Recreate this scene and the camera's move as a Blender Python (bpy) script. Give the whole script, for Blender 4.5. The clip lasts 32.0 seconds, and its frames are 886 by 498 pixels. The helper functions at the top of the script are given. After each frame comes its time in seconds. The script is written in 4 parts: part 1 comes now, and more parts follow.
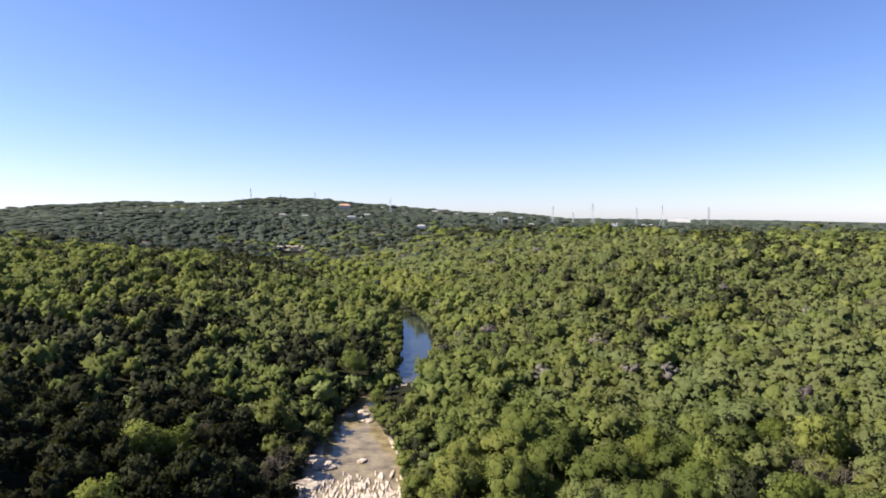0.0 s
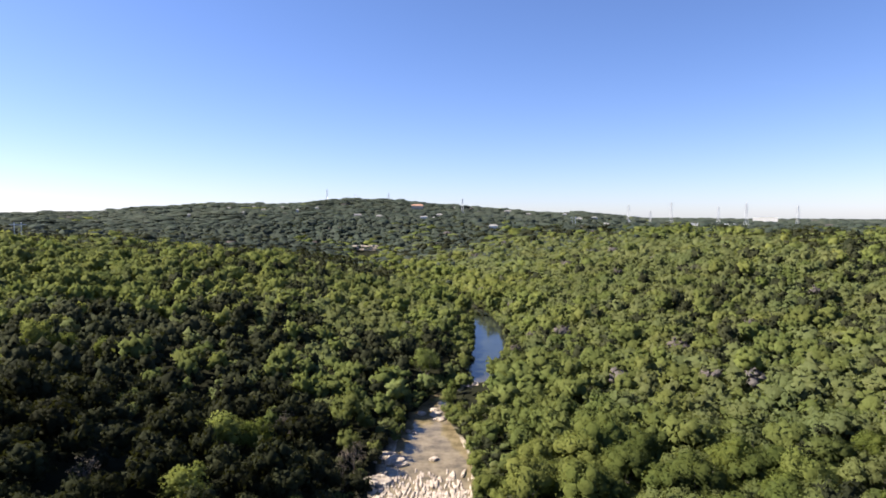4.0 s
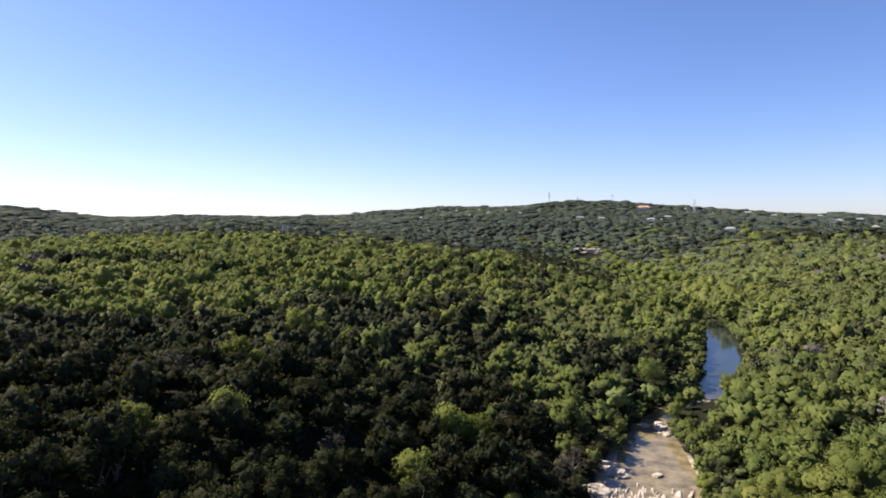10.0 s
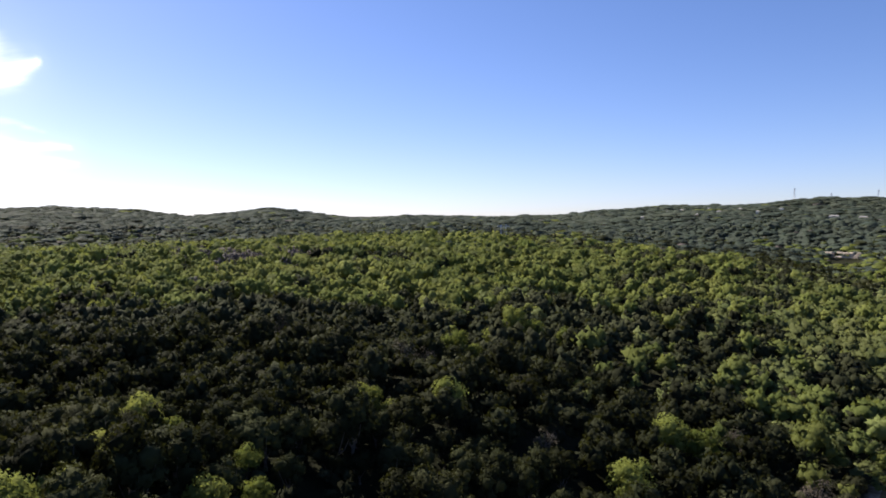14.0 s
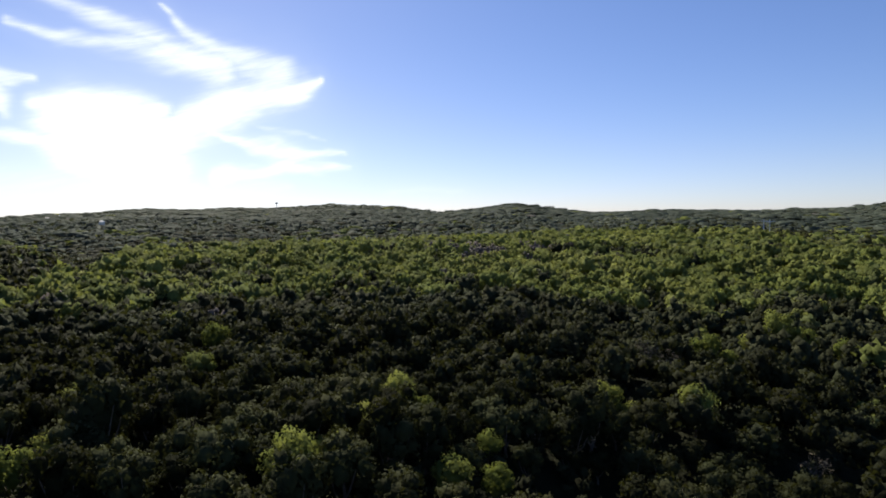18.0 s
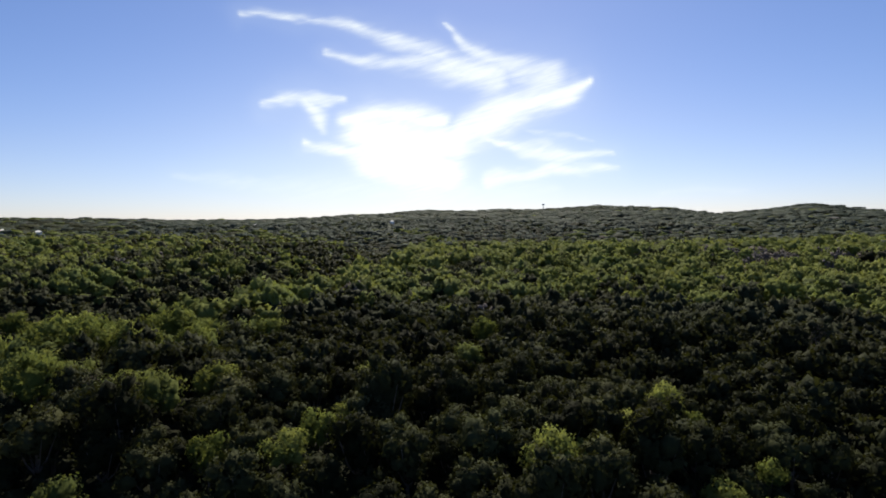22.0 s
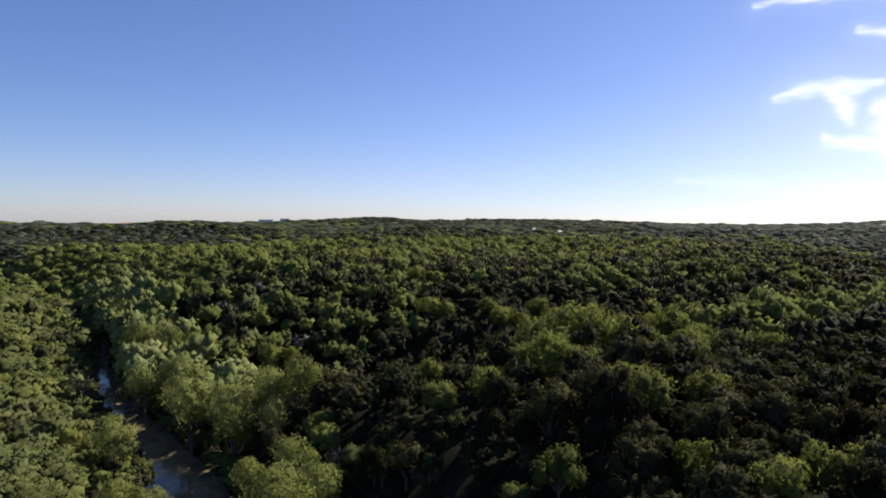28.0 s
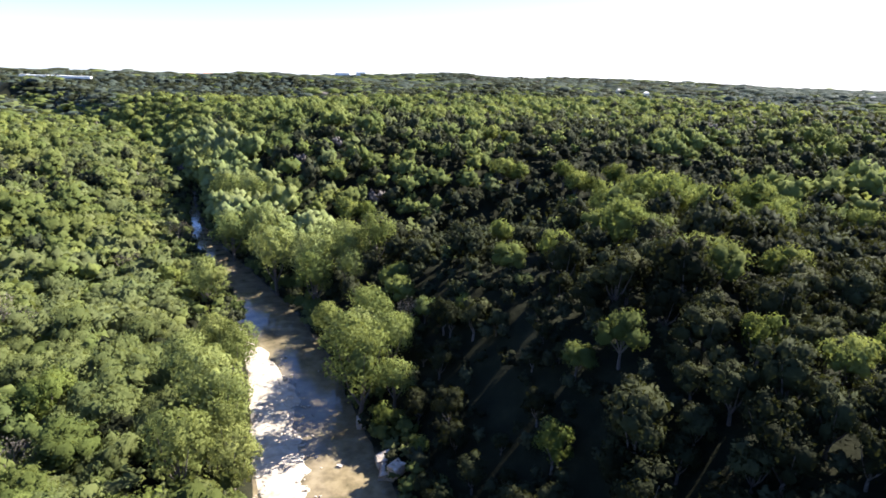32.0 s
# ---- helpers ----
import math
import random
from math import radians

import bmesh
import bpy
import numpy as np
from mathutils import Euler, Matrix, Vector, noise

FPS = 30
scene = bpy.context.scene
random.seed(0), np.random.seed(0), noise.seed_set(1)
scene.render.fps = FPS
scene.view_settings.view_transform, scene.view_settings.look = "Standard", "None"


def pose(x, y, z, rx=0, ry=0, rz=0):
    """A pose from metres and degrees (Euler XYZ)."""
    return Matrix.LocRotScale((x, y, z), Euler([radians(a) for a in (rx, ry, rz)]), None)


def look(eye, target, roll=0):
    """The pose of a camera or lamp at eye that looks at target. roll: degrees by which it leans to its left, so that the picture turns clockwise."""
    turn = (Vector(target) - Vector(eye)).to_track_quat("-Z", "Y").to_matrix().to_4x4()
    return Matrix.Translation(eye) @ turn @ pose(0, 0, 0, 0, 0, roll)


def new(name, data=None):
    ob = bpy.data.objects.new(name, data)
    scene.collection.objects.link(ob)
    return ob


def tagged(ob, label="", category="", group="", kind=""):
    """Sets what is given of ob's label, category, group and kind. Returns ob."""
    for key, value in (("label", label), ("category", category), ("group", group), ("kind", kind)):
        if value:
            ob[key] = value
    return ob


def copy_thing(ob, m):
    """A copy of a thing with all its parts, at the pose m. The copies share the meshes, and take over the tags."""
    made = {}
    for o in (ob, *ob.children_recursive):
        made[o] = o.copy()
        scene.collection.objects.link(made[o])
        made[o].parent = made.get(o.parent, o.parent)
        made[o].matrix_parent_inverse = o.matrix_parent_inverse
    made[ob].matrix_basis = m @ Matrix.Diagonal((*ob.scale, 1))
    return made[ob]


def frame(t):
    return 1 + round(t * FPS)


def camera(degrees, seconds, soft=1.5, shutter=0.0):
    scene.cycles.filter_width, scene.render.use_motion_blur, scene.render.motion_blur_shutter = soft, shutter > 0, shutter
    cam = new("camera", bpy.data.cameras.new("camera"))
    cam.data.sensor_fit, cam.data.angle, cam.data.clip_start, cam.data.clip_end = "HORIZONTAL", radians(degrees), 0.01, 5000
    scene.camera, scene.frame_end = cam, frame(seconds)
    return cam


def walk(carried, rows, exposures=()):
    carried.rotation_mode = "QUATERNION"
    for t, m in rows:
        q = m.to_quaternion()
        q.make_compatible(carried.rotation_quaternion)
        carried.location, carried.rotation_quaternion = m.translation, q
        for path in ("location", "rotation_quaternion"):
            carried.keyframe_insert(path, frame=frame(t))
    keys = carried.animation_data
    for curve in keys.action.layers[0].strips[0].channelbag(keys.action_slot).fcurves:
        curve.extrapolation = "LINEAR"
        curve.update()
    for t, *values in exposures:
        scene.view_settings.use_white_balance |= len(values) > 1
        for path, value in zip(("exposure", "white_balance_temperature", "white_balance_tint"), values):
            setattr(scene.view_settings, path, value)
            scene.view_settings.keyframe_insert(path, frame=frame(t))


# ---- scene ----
cam = camera(70.47, 32.0, soft=1.8)
EYE = (0.0, 0.0, 55.0)
PATH = [
    (0, 87.00, -0.00, -0.00),
    (0.5, 86.99, 0.04, 0.52),
    (1, 87.01, 0.06, 1.20),
    (1.5, 87.01, 0.13, 1.93),
    (2, 87.02, 0.16, 2.59),
    (2.5, 87.02, 0.17, 3.55),
    (3, 87.02, 0.23, 4.51),
    (3.5, 87.01, 0.21, 5.48),
    (5.5, 87.03, 0.27, 10.42),
    (6, 87.07, 0.28, 11.86),
    (6.5, 87.10, 0.27, 13.52),
    (7, 87.16, 0.34, 15.08),
    (7.5, 87.21, 0.38, 16.68),
    (8, 87.24, 0.39, 18.43),
    (8.5, 87.27, 0.41, 20.38),
    (9, 87.30, 0.32, 22.39),
    (9.5, 87.34, 0.34, 24.49),
    (10, 87.32, 0.36, 26.59),
    (10.5, 87.35, 0.33, 28.79),
    (11, 87.34, 0.22, 30.99),
    (11.5, 87.37, 0.19, 33.23),
    (12, 87.34, 0.09, 35.66),
    (12.5, 87.36, 0.11, 38.18),
    (13, 87.41, 0.13, 40.97),
    (13.5, 87.42, 0.29, 43.58),
    (14, 87.43, 0.40, 46.21),
    (14.5, 87.39, 0.47, 48.97),
    (16.5, 87.30, 0.50, 60.69),
    (17, 87.26, 0.49, 62.93),
    (17.5, 87.20, 0.60, 65.38),
    (18, 87.18, 0.61, 67.98),
    (18.5, 87.21, 0.61, 70.72),
    (19, 87.22, 0.70, 73.47),
    (19.5, 87.26, 0.59, 76.51),
    (20, 87.27, 0.42, 79.78),
    (20.5, 87.29, 0.33, 82.80),
    (21, 87.34, 0.31, 85.65),
    (21.5, 87.43, 0.28, 88.70),
    (22, 87.48, 0.27, 91.87),
    (22.5, 87.50, 0.33, 95.20),
    (23, 87.55, 0.36, 98.61),
    (23.5, 87.63, 0.39, 102.01),
    (24, 87.67, 0.37, 104.98),
    (24.5, 87.71, 0.43, 108.08),
    (25, 87.80, 0.24, 112.15),
    (25.5, 87.75, 0.21, 115.81),
    (27.5, 87.60, -0.85, 131.47),
    (28, 87.55, -0.95, 135.26),
    (28.5, 87.51, -1.00, 138.68),
    (29, 87.45, -0.96, 141.19),
    (29.5, 87.08, -1.00, 141.92),
    (30, 85.60, -1.22, 142.16),
    (30.5, 81.98, -1.59, 142.22),
    (31, 77.53, -1.91, 142.29),
    (31.5, 75.37, -2.09, 142.25),
    (32, 74.64, -2.27, 142.21),
]
walk(cam, [(t, pose(*EYE, a, b, c)) for t, a, b, c in PATH],
     exposures=[(0.0, 1.38, 6500, 13), (8.0, 1.3, 6500, 13), (13.0, 1.12, 6500, 13), (19.0, 0.66, 6600, 8), (25.0, 0.56, 6600, 8),
                (29.3, 1.02, 6500, 14), (30.2, 1.27, 6400, 15), (31.2, 1.82, 6050, 14), (32.0, 2.12, 6050, 12)])

# ---- light ----
SUN_AZ, SUN_EL = 89.0, 39.5          # degrees left of +y, degrees up
sun_way = Vector((-math.sin(radians(SUN_AZ)) * math.cos(radians(SUN_EL)),
                  math.cos(radians(SUN_AZ)) * math.cos(radians(SUN_EL)), math.sin(radians(SUN_EL))))
sun = new("sun", bpy.data.lights.new("sun", "SUN"))
sun.data.energy, sun.data.angle, sun.data.color = 5.0, radians(0.53), (1.0, 0.93, 0.80)
sun.matrix_world = look(sun_way * 900, (0, 0, 0))
world = bpy.data.worlds.new("sky")
world.use_nodes = True
scene.world = world
sky = world.node_tree.nodes.new("ShaderNodeTexSky")
sky.sky_type, sky.sun_disc = "NISHITA", False
sky.sun_elevation, sky.sun_rotation = radians(SUN_EL), radians(-SUN_AZ)
sky.altitude, sky.air_density, sky.dust_density, sky.ozone_density = 200, 0.8, 0.28, 1.5
back = world.node_tree.nodes["Background"]
tone = world.node_tree.nodes.new("ShaderNodeMix")
tone.data_type, tone.blend_type = "RGBA", "MULTIPLY"
tone.inputs[0].default_value = 1.0
world.node_tree.links.new(sky.outputs[0], tone.inputs[6])
grey = world.node_tree.nodes.new("ShaderNodeRGBToBW")
pale = world.node_tree.nodes.new("ShaderNodeMapRange")      # the clear blue pales where the sky is bright
pale.inputs[1].default_value, pale.inputs[2].default_value = 2.5, 6.5
hue = world.node_tree.nodes.new("ShaderNodeMix")
hue.data_type = "RGBA"
hue.inputs[6].default_value, hue.inputs[7].default_value = (0.80, 0.92, 1.24, 1), (0.875, 0.89, 1.14, 1)
world.node_tree.links.new(sky.outputs[0], grey.inputs[0])
world.node_tree.links.new(grey.outputs[0], pale.inputs[0])
world.node_tree.links.new(pale.outputs[0], hue.inputs[0])
world.node_tree.links.new(hue.outputs[2], tone.inputs[7])
world.node_tree.links.new(tone.outputs[2], back.inputs[0])
back.inputs[1].default_value = 0.062


# ---- materials ----
def mat(name):
    m = bpy.data.materials.new(name)
    m.use_nodes = True
    m.node_tree.nodes.clear()
    out = m.node_tree.nodes.new("ShaderNodeOutputMaterial")
    return m, m.node_tree, out


def node(tree, kind, **values):
    n = tree.nodes.new("ShaderNode" + kind)
    for key, value in values.items():
        n.inputs[key].default_value = value
    return n


def ramp(tree, fac, stops):
    n = tree.nodes.new("ShaderNodeValToRGB")
    while len(n.color_ramp.elements) < len(stops):
        n.color_ramp.elements.new(0.5)
    for e, (p, c) in zip(n.color_ramp.elements, stops):
        e.position, e.color = p, (*c, 1)
    tree.links.new(fac, n.inputs[0])
    return n.outputs[0]


def mix(tree, fac, a, b, blend="MIX"):
    n = tree.nodes.new("ShaderNodeMix")
    n.data_type, n.blend_type = "RGBA", blend
    for i, v in ((0, fac), (6, a), (7, b)):
        if isinstance(v, bpy.types.NodeSocket):
            tree.links.new(v, n.inputs[i])
        else:
            n.inputs[i].default_value = v if i == 0 else (*v, 1)
    return n.outputs[2]


def math_node(tree, op, a, b=0.0, clamp=False):
    n = tree.nodes.new("ShaderNodeMath")
    n.operation, n.use_clamp = op, clamp
    for i, v in ((0, a), (1, b)):
        if isinstance(v, bpy.types.NodeSocket):
            tree.links.new(v, n.inputs[i])
        else:
            n.inputs[i].default_value = v
    return n.outputs[0]


def noise_of(tree, scale, detail=3.0, rough=0.6):
    pos = tree.nodes.new("ShaderNodeNewGeometry")
    n = node(tree, "TexNoise", Scale=scale, Detail=detail, Roughness=rough)
    tree.links.new(pos.outputs["Position"], n.inputs["Vector"])
    return n.outputs["Fac"]


def leaf_mat(name, dark, mid, light, glow=0.3, far=False):
    """Foliage: tint by tree and by leaf clump, some light let through."""
    m, tree, out = mat(name)
    if far:
        a = tree.nodes.new("ShaderNodeAttribute")
        a.attribute_name = "tint"
        tint = a.outputs["Fac"]
    else:
        tint = tree.nodes.new("ShaderNodeObjectInfo").outputs["Random"]
    leaf = tree.nodes.new("ShaderNodeNewGeometry").outputs["Random Per Island"]
    grain = noise_of(tree, 1.4, 4.0, 0.7)
    fac = math_node(tree, "ADD", math_node(tree, "MULTIPLY", tint, 0.68),
                    math_node(tree, "ADD", math_node(tree, "MULTIPLY", leaf, 0.09), math_node(tree, "MULTIPLY", grain, 0.22)))
    colour = ramp(tree, fac, [(0.18, dark), (0.52, mid), (0.9, light)])
    # Joined farther woods get extra blue in the leaf colour, like distance haze.
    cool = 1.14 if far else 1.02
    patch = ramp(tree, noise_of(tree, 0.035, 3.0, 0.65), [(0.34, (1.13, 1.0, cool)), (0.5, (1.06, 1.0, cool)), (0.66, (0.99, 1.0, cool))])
    colour = mix(tree, 1.0, colour, patch, "MULTIPLY")
    diff = node(tree, "BsdfPrincipled", Roughness=0.75)
    diff.inputs["Specular IOR Level"].default_value = 0.02
    bn = node(tree, "Bump", Strength=0.6, Distance=0.4)
    tree.links.new(noise_of(tree, 1.9, 5.0, 0.75), bn.inputs["Height"])
    tree.links.new(bn.outputs[0], diff.inputs["Normal"])
    tree.links.new(colour, diff.inputs["Base Color"])
    through_leaf = tree.nodes.new("ShaderNodeBsdfTranslucent")
    warm = mix(tree, 0.45, colour, (0.165, 0.175, 0.03))
    tree.links.new(warm, through_leaf.inputs["Color"])
    both = tree.nodes.new("ShaderNodeMixShader")
    both.inputs[0].default_value = glow
    tree.links.new(diff.outputs[0], both.inputs[1])
    tree.links.new(through_leaf.outputs[0], both.inputs[2])
    tree.links.new(both.outputs[0], out.inputs[0])
    return m


def plain_mat(name, stops, scale, rough=0.8, bump=0.3, metal=0.0, fine=8.0):
    m, tree, out = mat(name)
    big = noise_of(tree, scale, 5.0, 0.65)
    b = node(tree, "BsdfPrincipled", Roughness=rough, Metallic=metal)
    tree.links.new(ramp(tree, big, stops), b.inputs["Base Color"])
    if bump:
        bn = node(tree, "Bump", Strength=bump, Distance=0.1)
        tree.links.new(noise_of(tree, scale * fine, 4.0), bn.inputs["Height"])
        tree.links.new(bn.outputs[0], b.inputs["Normal"])
    tree.links.new(b.outputs[0], out.inputs[0])
    return m


SPECIES = {
    # Juniper is darker than its own leaves: the western slope's shade is included.
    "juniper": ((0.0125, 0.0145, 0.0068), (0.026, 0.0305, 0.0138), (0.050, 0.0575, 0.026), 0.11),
    "scrub": ((0.102, 0.125, 0.043), (0.130, 0.157, 0.054), (0.160, 0.188, 0.066), 0.42),
    "oak": ((0.064, 0.084, 0.023), (0.102, 0.128, 0.034), (0.146, 0.172, 0.046), 0.34),
    "elm": ((0.094, 0.122, 0.028), (0.144, 0.176, 0.044), (0.206, 0.238, 0.064), 0.42),
    "sycamore": ((0.118, 0.148, 0.042), (0.180, 0.216, 0.066), (0.250, 0.288, 0.108), 0.36),
    "bare": ((0.062, 0.056, 0.044), (0.100, 0.092, 0.074), (0.150, 0.140, 0.114), 0.05),
}
# Far hill trees: the bluish haze of distance is put into this leaf colour.
HAZED_LEAVES = ((0.035, 0.048, 0.034), (0.052, 0.067, 0.045), (0.076, 0.092, 0.058), 0.15)
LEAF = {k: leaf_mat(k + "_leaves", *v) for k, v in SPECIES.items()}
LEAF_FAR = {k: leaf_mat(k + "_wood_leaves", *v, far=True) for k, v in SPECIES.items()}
LEAF_HAZED = leaf_mat("hazed_hill_leaves", *HAZED_LEAVES, far=True)
BARK = plain_mat("bark", [(0.3, (0.06, 0.045, 0.035)), (0.7, (0.17, 0.14, 0.115))], 3.0, 0.9, 0.6)
LIMESTONE = plain_mat("limestone", [(0.28, (0.17, 0.130, 0.092)), (0.5, (0.40, 0.325, 0.25)), (0.72, (0.58, 0.505, 0.42))], 0.9, 0.85, 0.6)
STEEL = plain_mat("galvanised_steel", [(0.3, (0.50, 0.50, 0.52)), (0.7, (0.64, 0.64, 0.66))], 2.0, 0.6, 0.0, 0.2)
WHITE_WALL = plain_mat("white_render", [(0.3, (0.62, 0.60, 0.56)), (0.7, (0.80, 0.78, 0.74))], 0.3, 0.85, 0.1)
TAN_WALL = plain_mat("tan_stone_wall", [(0.3, (0.42, 0.34, 0.25)), (0.7, (0.58, 0.49, 0.38))], 0.4, 0.85, 0.2)
CLAY_ROOF = plain_mat("clay_roof", [(0.3, (0.40, 0.20, 0.13)), (0.7, (0.55, 0.32, 0.22))], 0.5, 0.8, 0.2)
GREY_ROOF = plain_mat("grey_roof", [(0.3, (0.20, 0.19, 0.18)), (0.7, (0.36, 0.34, 0.32))], 0.5, 0.8, 0.2)
WINDOW = plain_mat("dark_window_glass", [(0.3, (0.02, 0.025, 0.03)), (0.7, (0.04, 0.05, 0.06))], 1.0, 0.08, 0.0)


def ground_mat():
    m, tree, out = mat("forest_floor_and_gravel")
    a = tree.nodes.new("ShaderNodeAttribute")
    a.attribute_name = "gravel"
    # Leaf litter far below its own tone: shade beneath the trees is painted in.
    shaded_soil = ramp(tree, noise_of(tree, 0.25, 6.0), [(0.3, (0.010, 0.011, 0.006)), (0.55, (0.017, 0.018, 0.009)), (0.78, (0.033, 0.032, 0.017))])
    stone = ramp(tree, noise_of(tree, 0.7, 6.0, 0.7), [(0.3, (0.22, 0.17, 0.12)), (0.5, (0.46, 0.38, 0.29)), (0.7, (0.70, 0.62, 0.53))])
    edge = math_node(tree, "MULTIPLY", a.outputs["Fac"], math_node(tree, "ADD", noise_of(tree, 0.35, 4.0), 0.45), True)
    b = node(tree, "BsdfPrincipled", Roughness=0.95)
    b.inputs["Specular IOR Level"].default_value = 0.05
    tree.links.new(mix(tree, edge, shaded_soil, stone), b.inputs["Base Color"])
    bn = node(tree, "Bump", Strength=0.6, Distance=0.3)
    tree.links.new(noise_of(tree, 2.0, 6.0), bn.inputs["Height"])
    tree.links.new(bn.outputs[0], b.inputs["Normal"])
    tree.links.new(b.outputs[0], out.inputs[0])
    return m


def water_mat():
    m, tree, out = mat("creek_water")
    a = tree.nodes.new("ShaderNodeAttribute")
    a.attribute_name = "shallow"
    bed = ramp(tree, noise_of(tree, 0.30, 6.0, 0.65), [(0.3, (0.085, 0.068, 0.036)), (0.5, (0.180, 0.140, 0.080)), (0.72, (0.28, 0.225, 0.135))])
    deep = ramp(tree, noise_of(tree, 0.05, 3.0), [(0.3, (0.016, 0.022, 0.022)), (0.7, (0.035, 0.040, 0.030))])
    b = node(tree, "BsdfPrincipled", Roughness=0.10, IOR=1.33)
    tree.links.new(mix(tree, a.outputs["Fac"], deep, bed), b.inputs["Base Color"])
    bn = node(tree, "Bump", Strength=0.10, Distance=0.05)
    tree.links.new(noise_of(tree, 1.6, 4.0), bn.inputs["Height"])
    tree.links.new(bn.outputs[0], b.inputs["Normal"])
    tree.links.new(b.outputs[0], out.inputs[0])
    return m


GROUND, WATER = ground_mat(), water_mat()


# ---- the lie of the land ----
CREEK = np.array([(-72, -1000), (-108, -526), (-100, -390), (-80, -275), (-66, -226), (-60, -195), (-57, -165), (-53, -131),
                  (-47, -106), (-39, -82), (-33, -64), (-25, -20), (-20, 30), (-18, 80), (-17, 120), (-19.8, 144),
                  (-23.8, 168), (-21.5, 190), (-12.3, 210), (-10.4, 255), (-13.5, 305), (-20, 350), (-45, 440), (-95, 560),
                  (-170, 740), (-225, 900), (-420, 1010), (-800, 1040)], float)
RAVINE = np.array([(-59, -188), (-92, -165), (-128, -140), (-176, -118), (-240, -98), (-340, -80), (-470, -72), (-760, -80)], float)
CREST = np.array([(-124, -76), (-152, -66), (-228, -50), (-335, -38), (-470, -30)], float)
SKYLINE = np.array([(-180, -0.7), (-90, -0.9), (-60, -1.0), (-35, -1.05), (-28, -0.55), (-20, -0.45), (-11, -0.13), (-6.5, 0.55), (-3, 0.45),
                    (0, 0.75), (5, 1.10), (10.4, 1.50), (16, 1.48), (20.6, 1.28), (26.6, 1.33), (30.5, 1.02), (35.5, 0.58), (41, 0.48), (48, 0.68),
                    (54.5, 0.42), (58, 0.85), (61.5, 1.38), (64, 1.05), (68, 0.62), (72, 1.05), (78, 1.30), (86, 1.0), (95, 0.92), (103, 0.55),
                    (110, 0.38), (124, 0.40), (135, 0.2), (143, 0.1), (158, -0.5), (170, -0.85), (180, -0.7)])


def value_noise(x, y, size, seed):
    """Smooth noise between 0 and 1 over the plan."""
    x, y = np.asarray(x, float) / size, np.asarray(y, float) / size
    i, j = np.floor(x).astype(np.int64), np.floor(y).astype(np.int64)
    u, v = x - i, y - j
    u, v = u * u * (3 - 2 * u), v * v * (3 - 2 * v)

    def h(a, b):
        n = (a * 374761393 + b * 668265263 + seed * 974711) & 0x7FFFFFFF
        n = ((n ^ (n >> 13)) * 1274126177) & 0x7FFFFFFF
        return ((n ^ (n >> 16)) & 0xFFFF) / 65535.0
    return (h(i, j) * (1 - u) + h(i + 1, j) * u) * (1 - v) + (h(i, j + 1) * (1 - u) + h(i + 1, j + 1) * u) * v


def to_line(x, y, line):
    """Distance to a line on the plan, the side (+1 to the right of its run) and how far along it, 0 to 1 a piece."""
    best = np.full(np.shape(x), 1e9)
    side, along = np.zeros(np.shape(x)), np.zeros(np.shape(x))
    for k in range(len(line) - 1):
        (ax, ay), (bx, by) = line[k], line[k + 1]
        dx, dy = bx - ax, by - ay
        s = np.clip(((x - ax) * dx + (y - ay) * dy) / (dx * dx + dy * dy), 0, 1)
        px, py = x - ax - s * dx, y - ay - s * dy
        d = np.hypot(px, py)
        near = d < best
        best = np.where(near, d, best)
        side = np.where(near, np.sign(px * dy - py * dx), side)
        along = np.where(near, k + s, along)
    return best, side, along


def step(a, b, x):
    s = np.clip((np.asarray(x, float) - a) / (b - a), 0, 1)
    return s * s * (3 - 2 * s)


def creek_half(along):
    """Half the creek's width, wider at the rapids."""
    return np.interp(along, [0, 2.5, 4, 5, 6.5, 8, 10, 14, 15, 16, 16.8, 17.3, 17.8, 18.3, 19, 20, 21, 22, 27], [1.5, 1.5, 3, 4.5, 6, 8, 9.5, 10.5, 8.5, 5.4, 3.2, 2.4, 2.8, 5.8, 7.6, 7.6, 5, 3, 2])


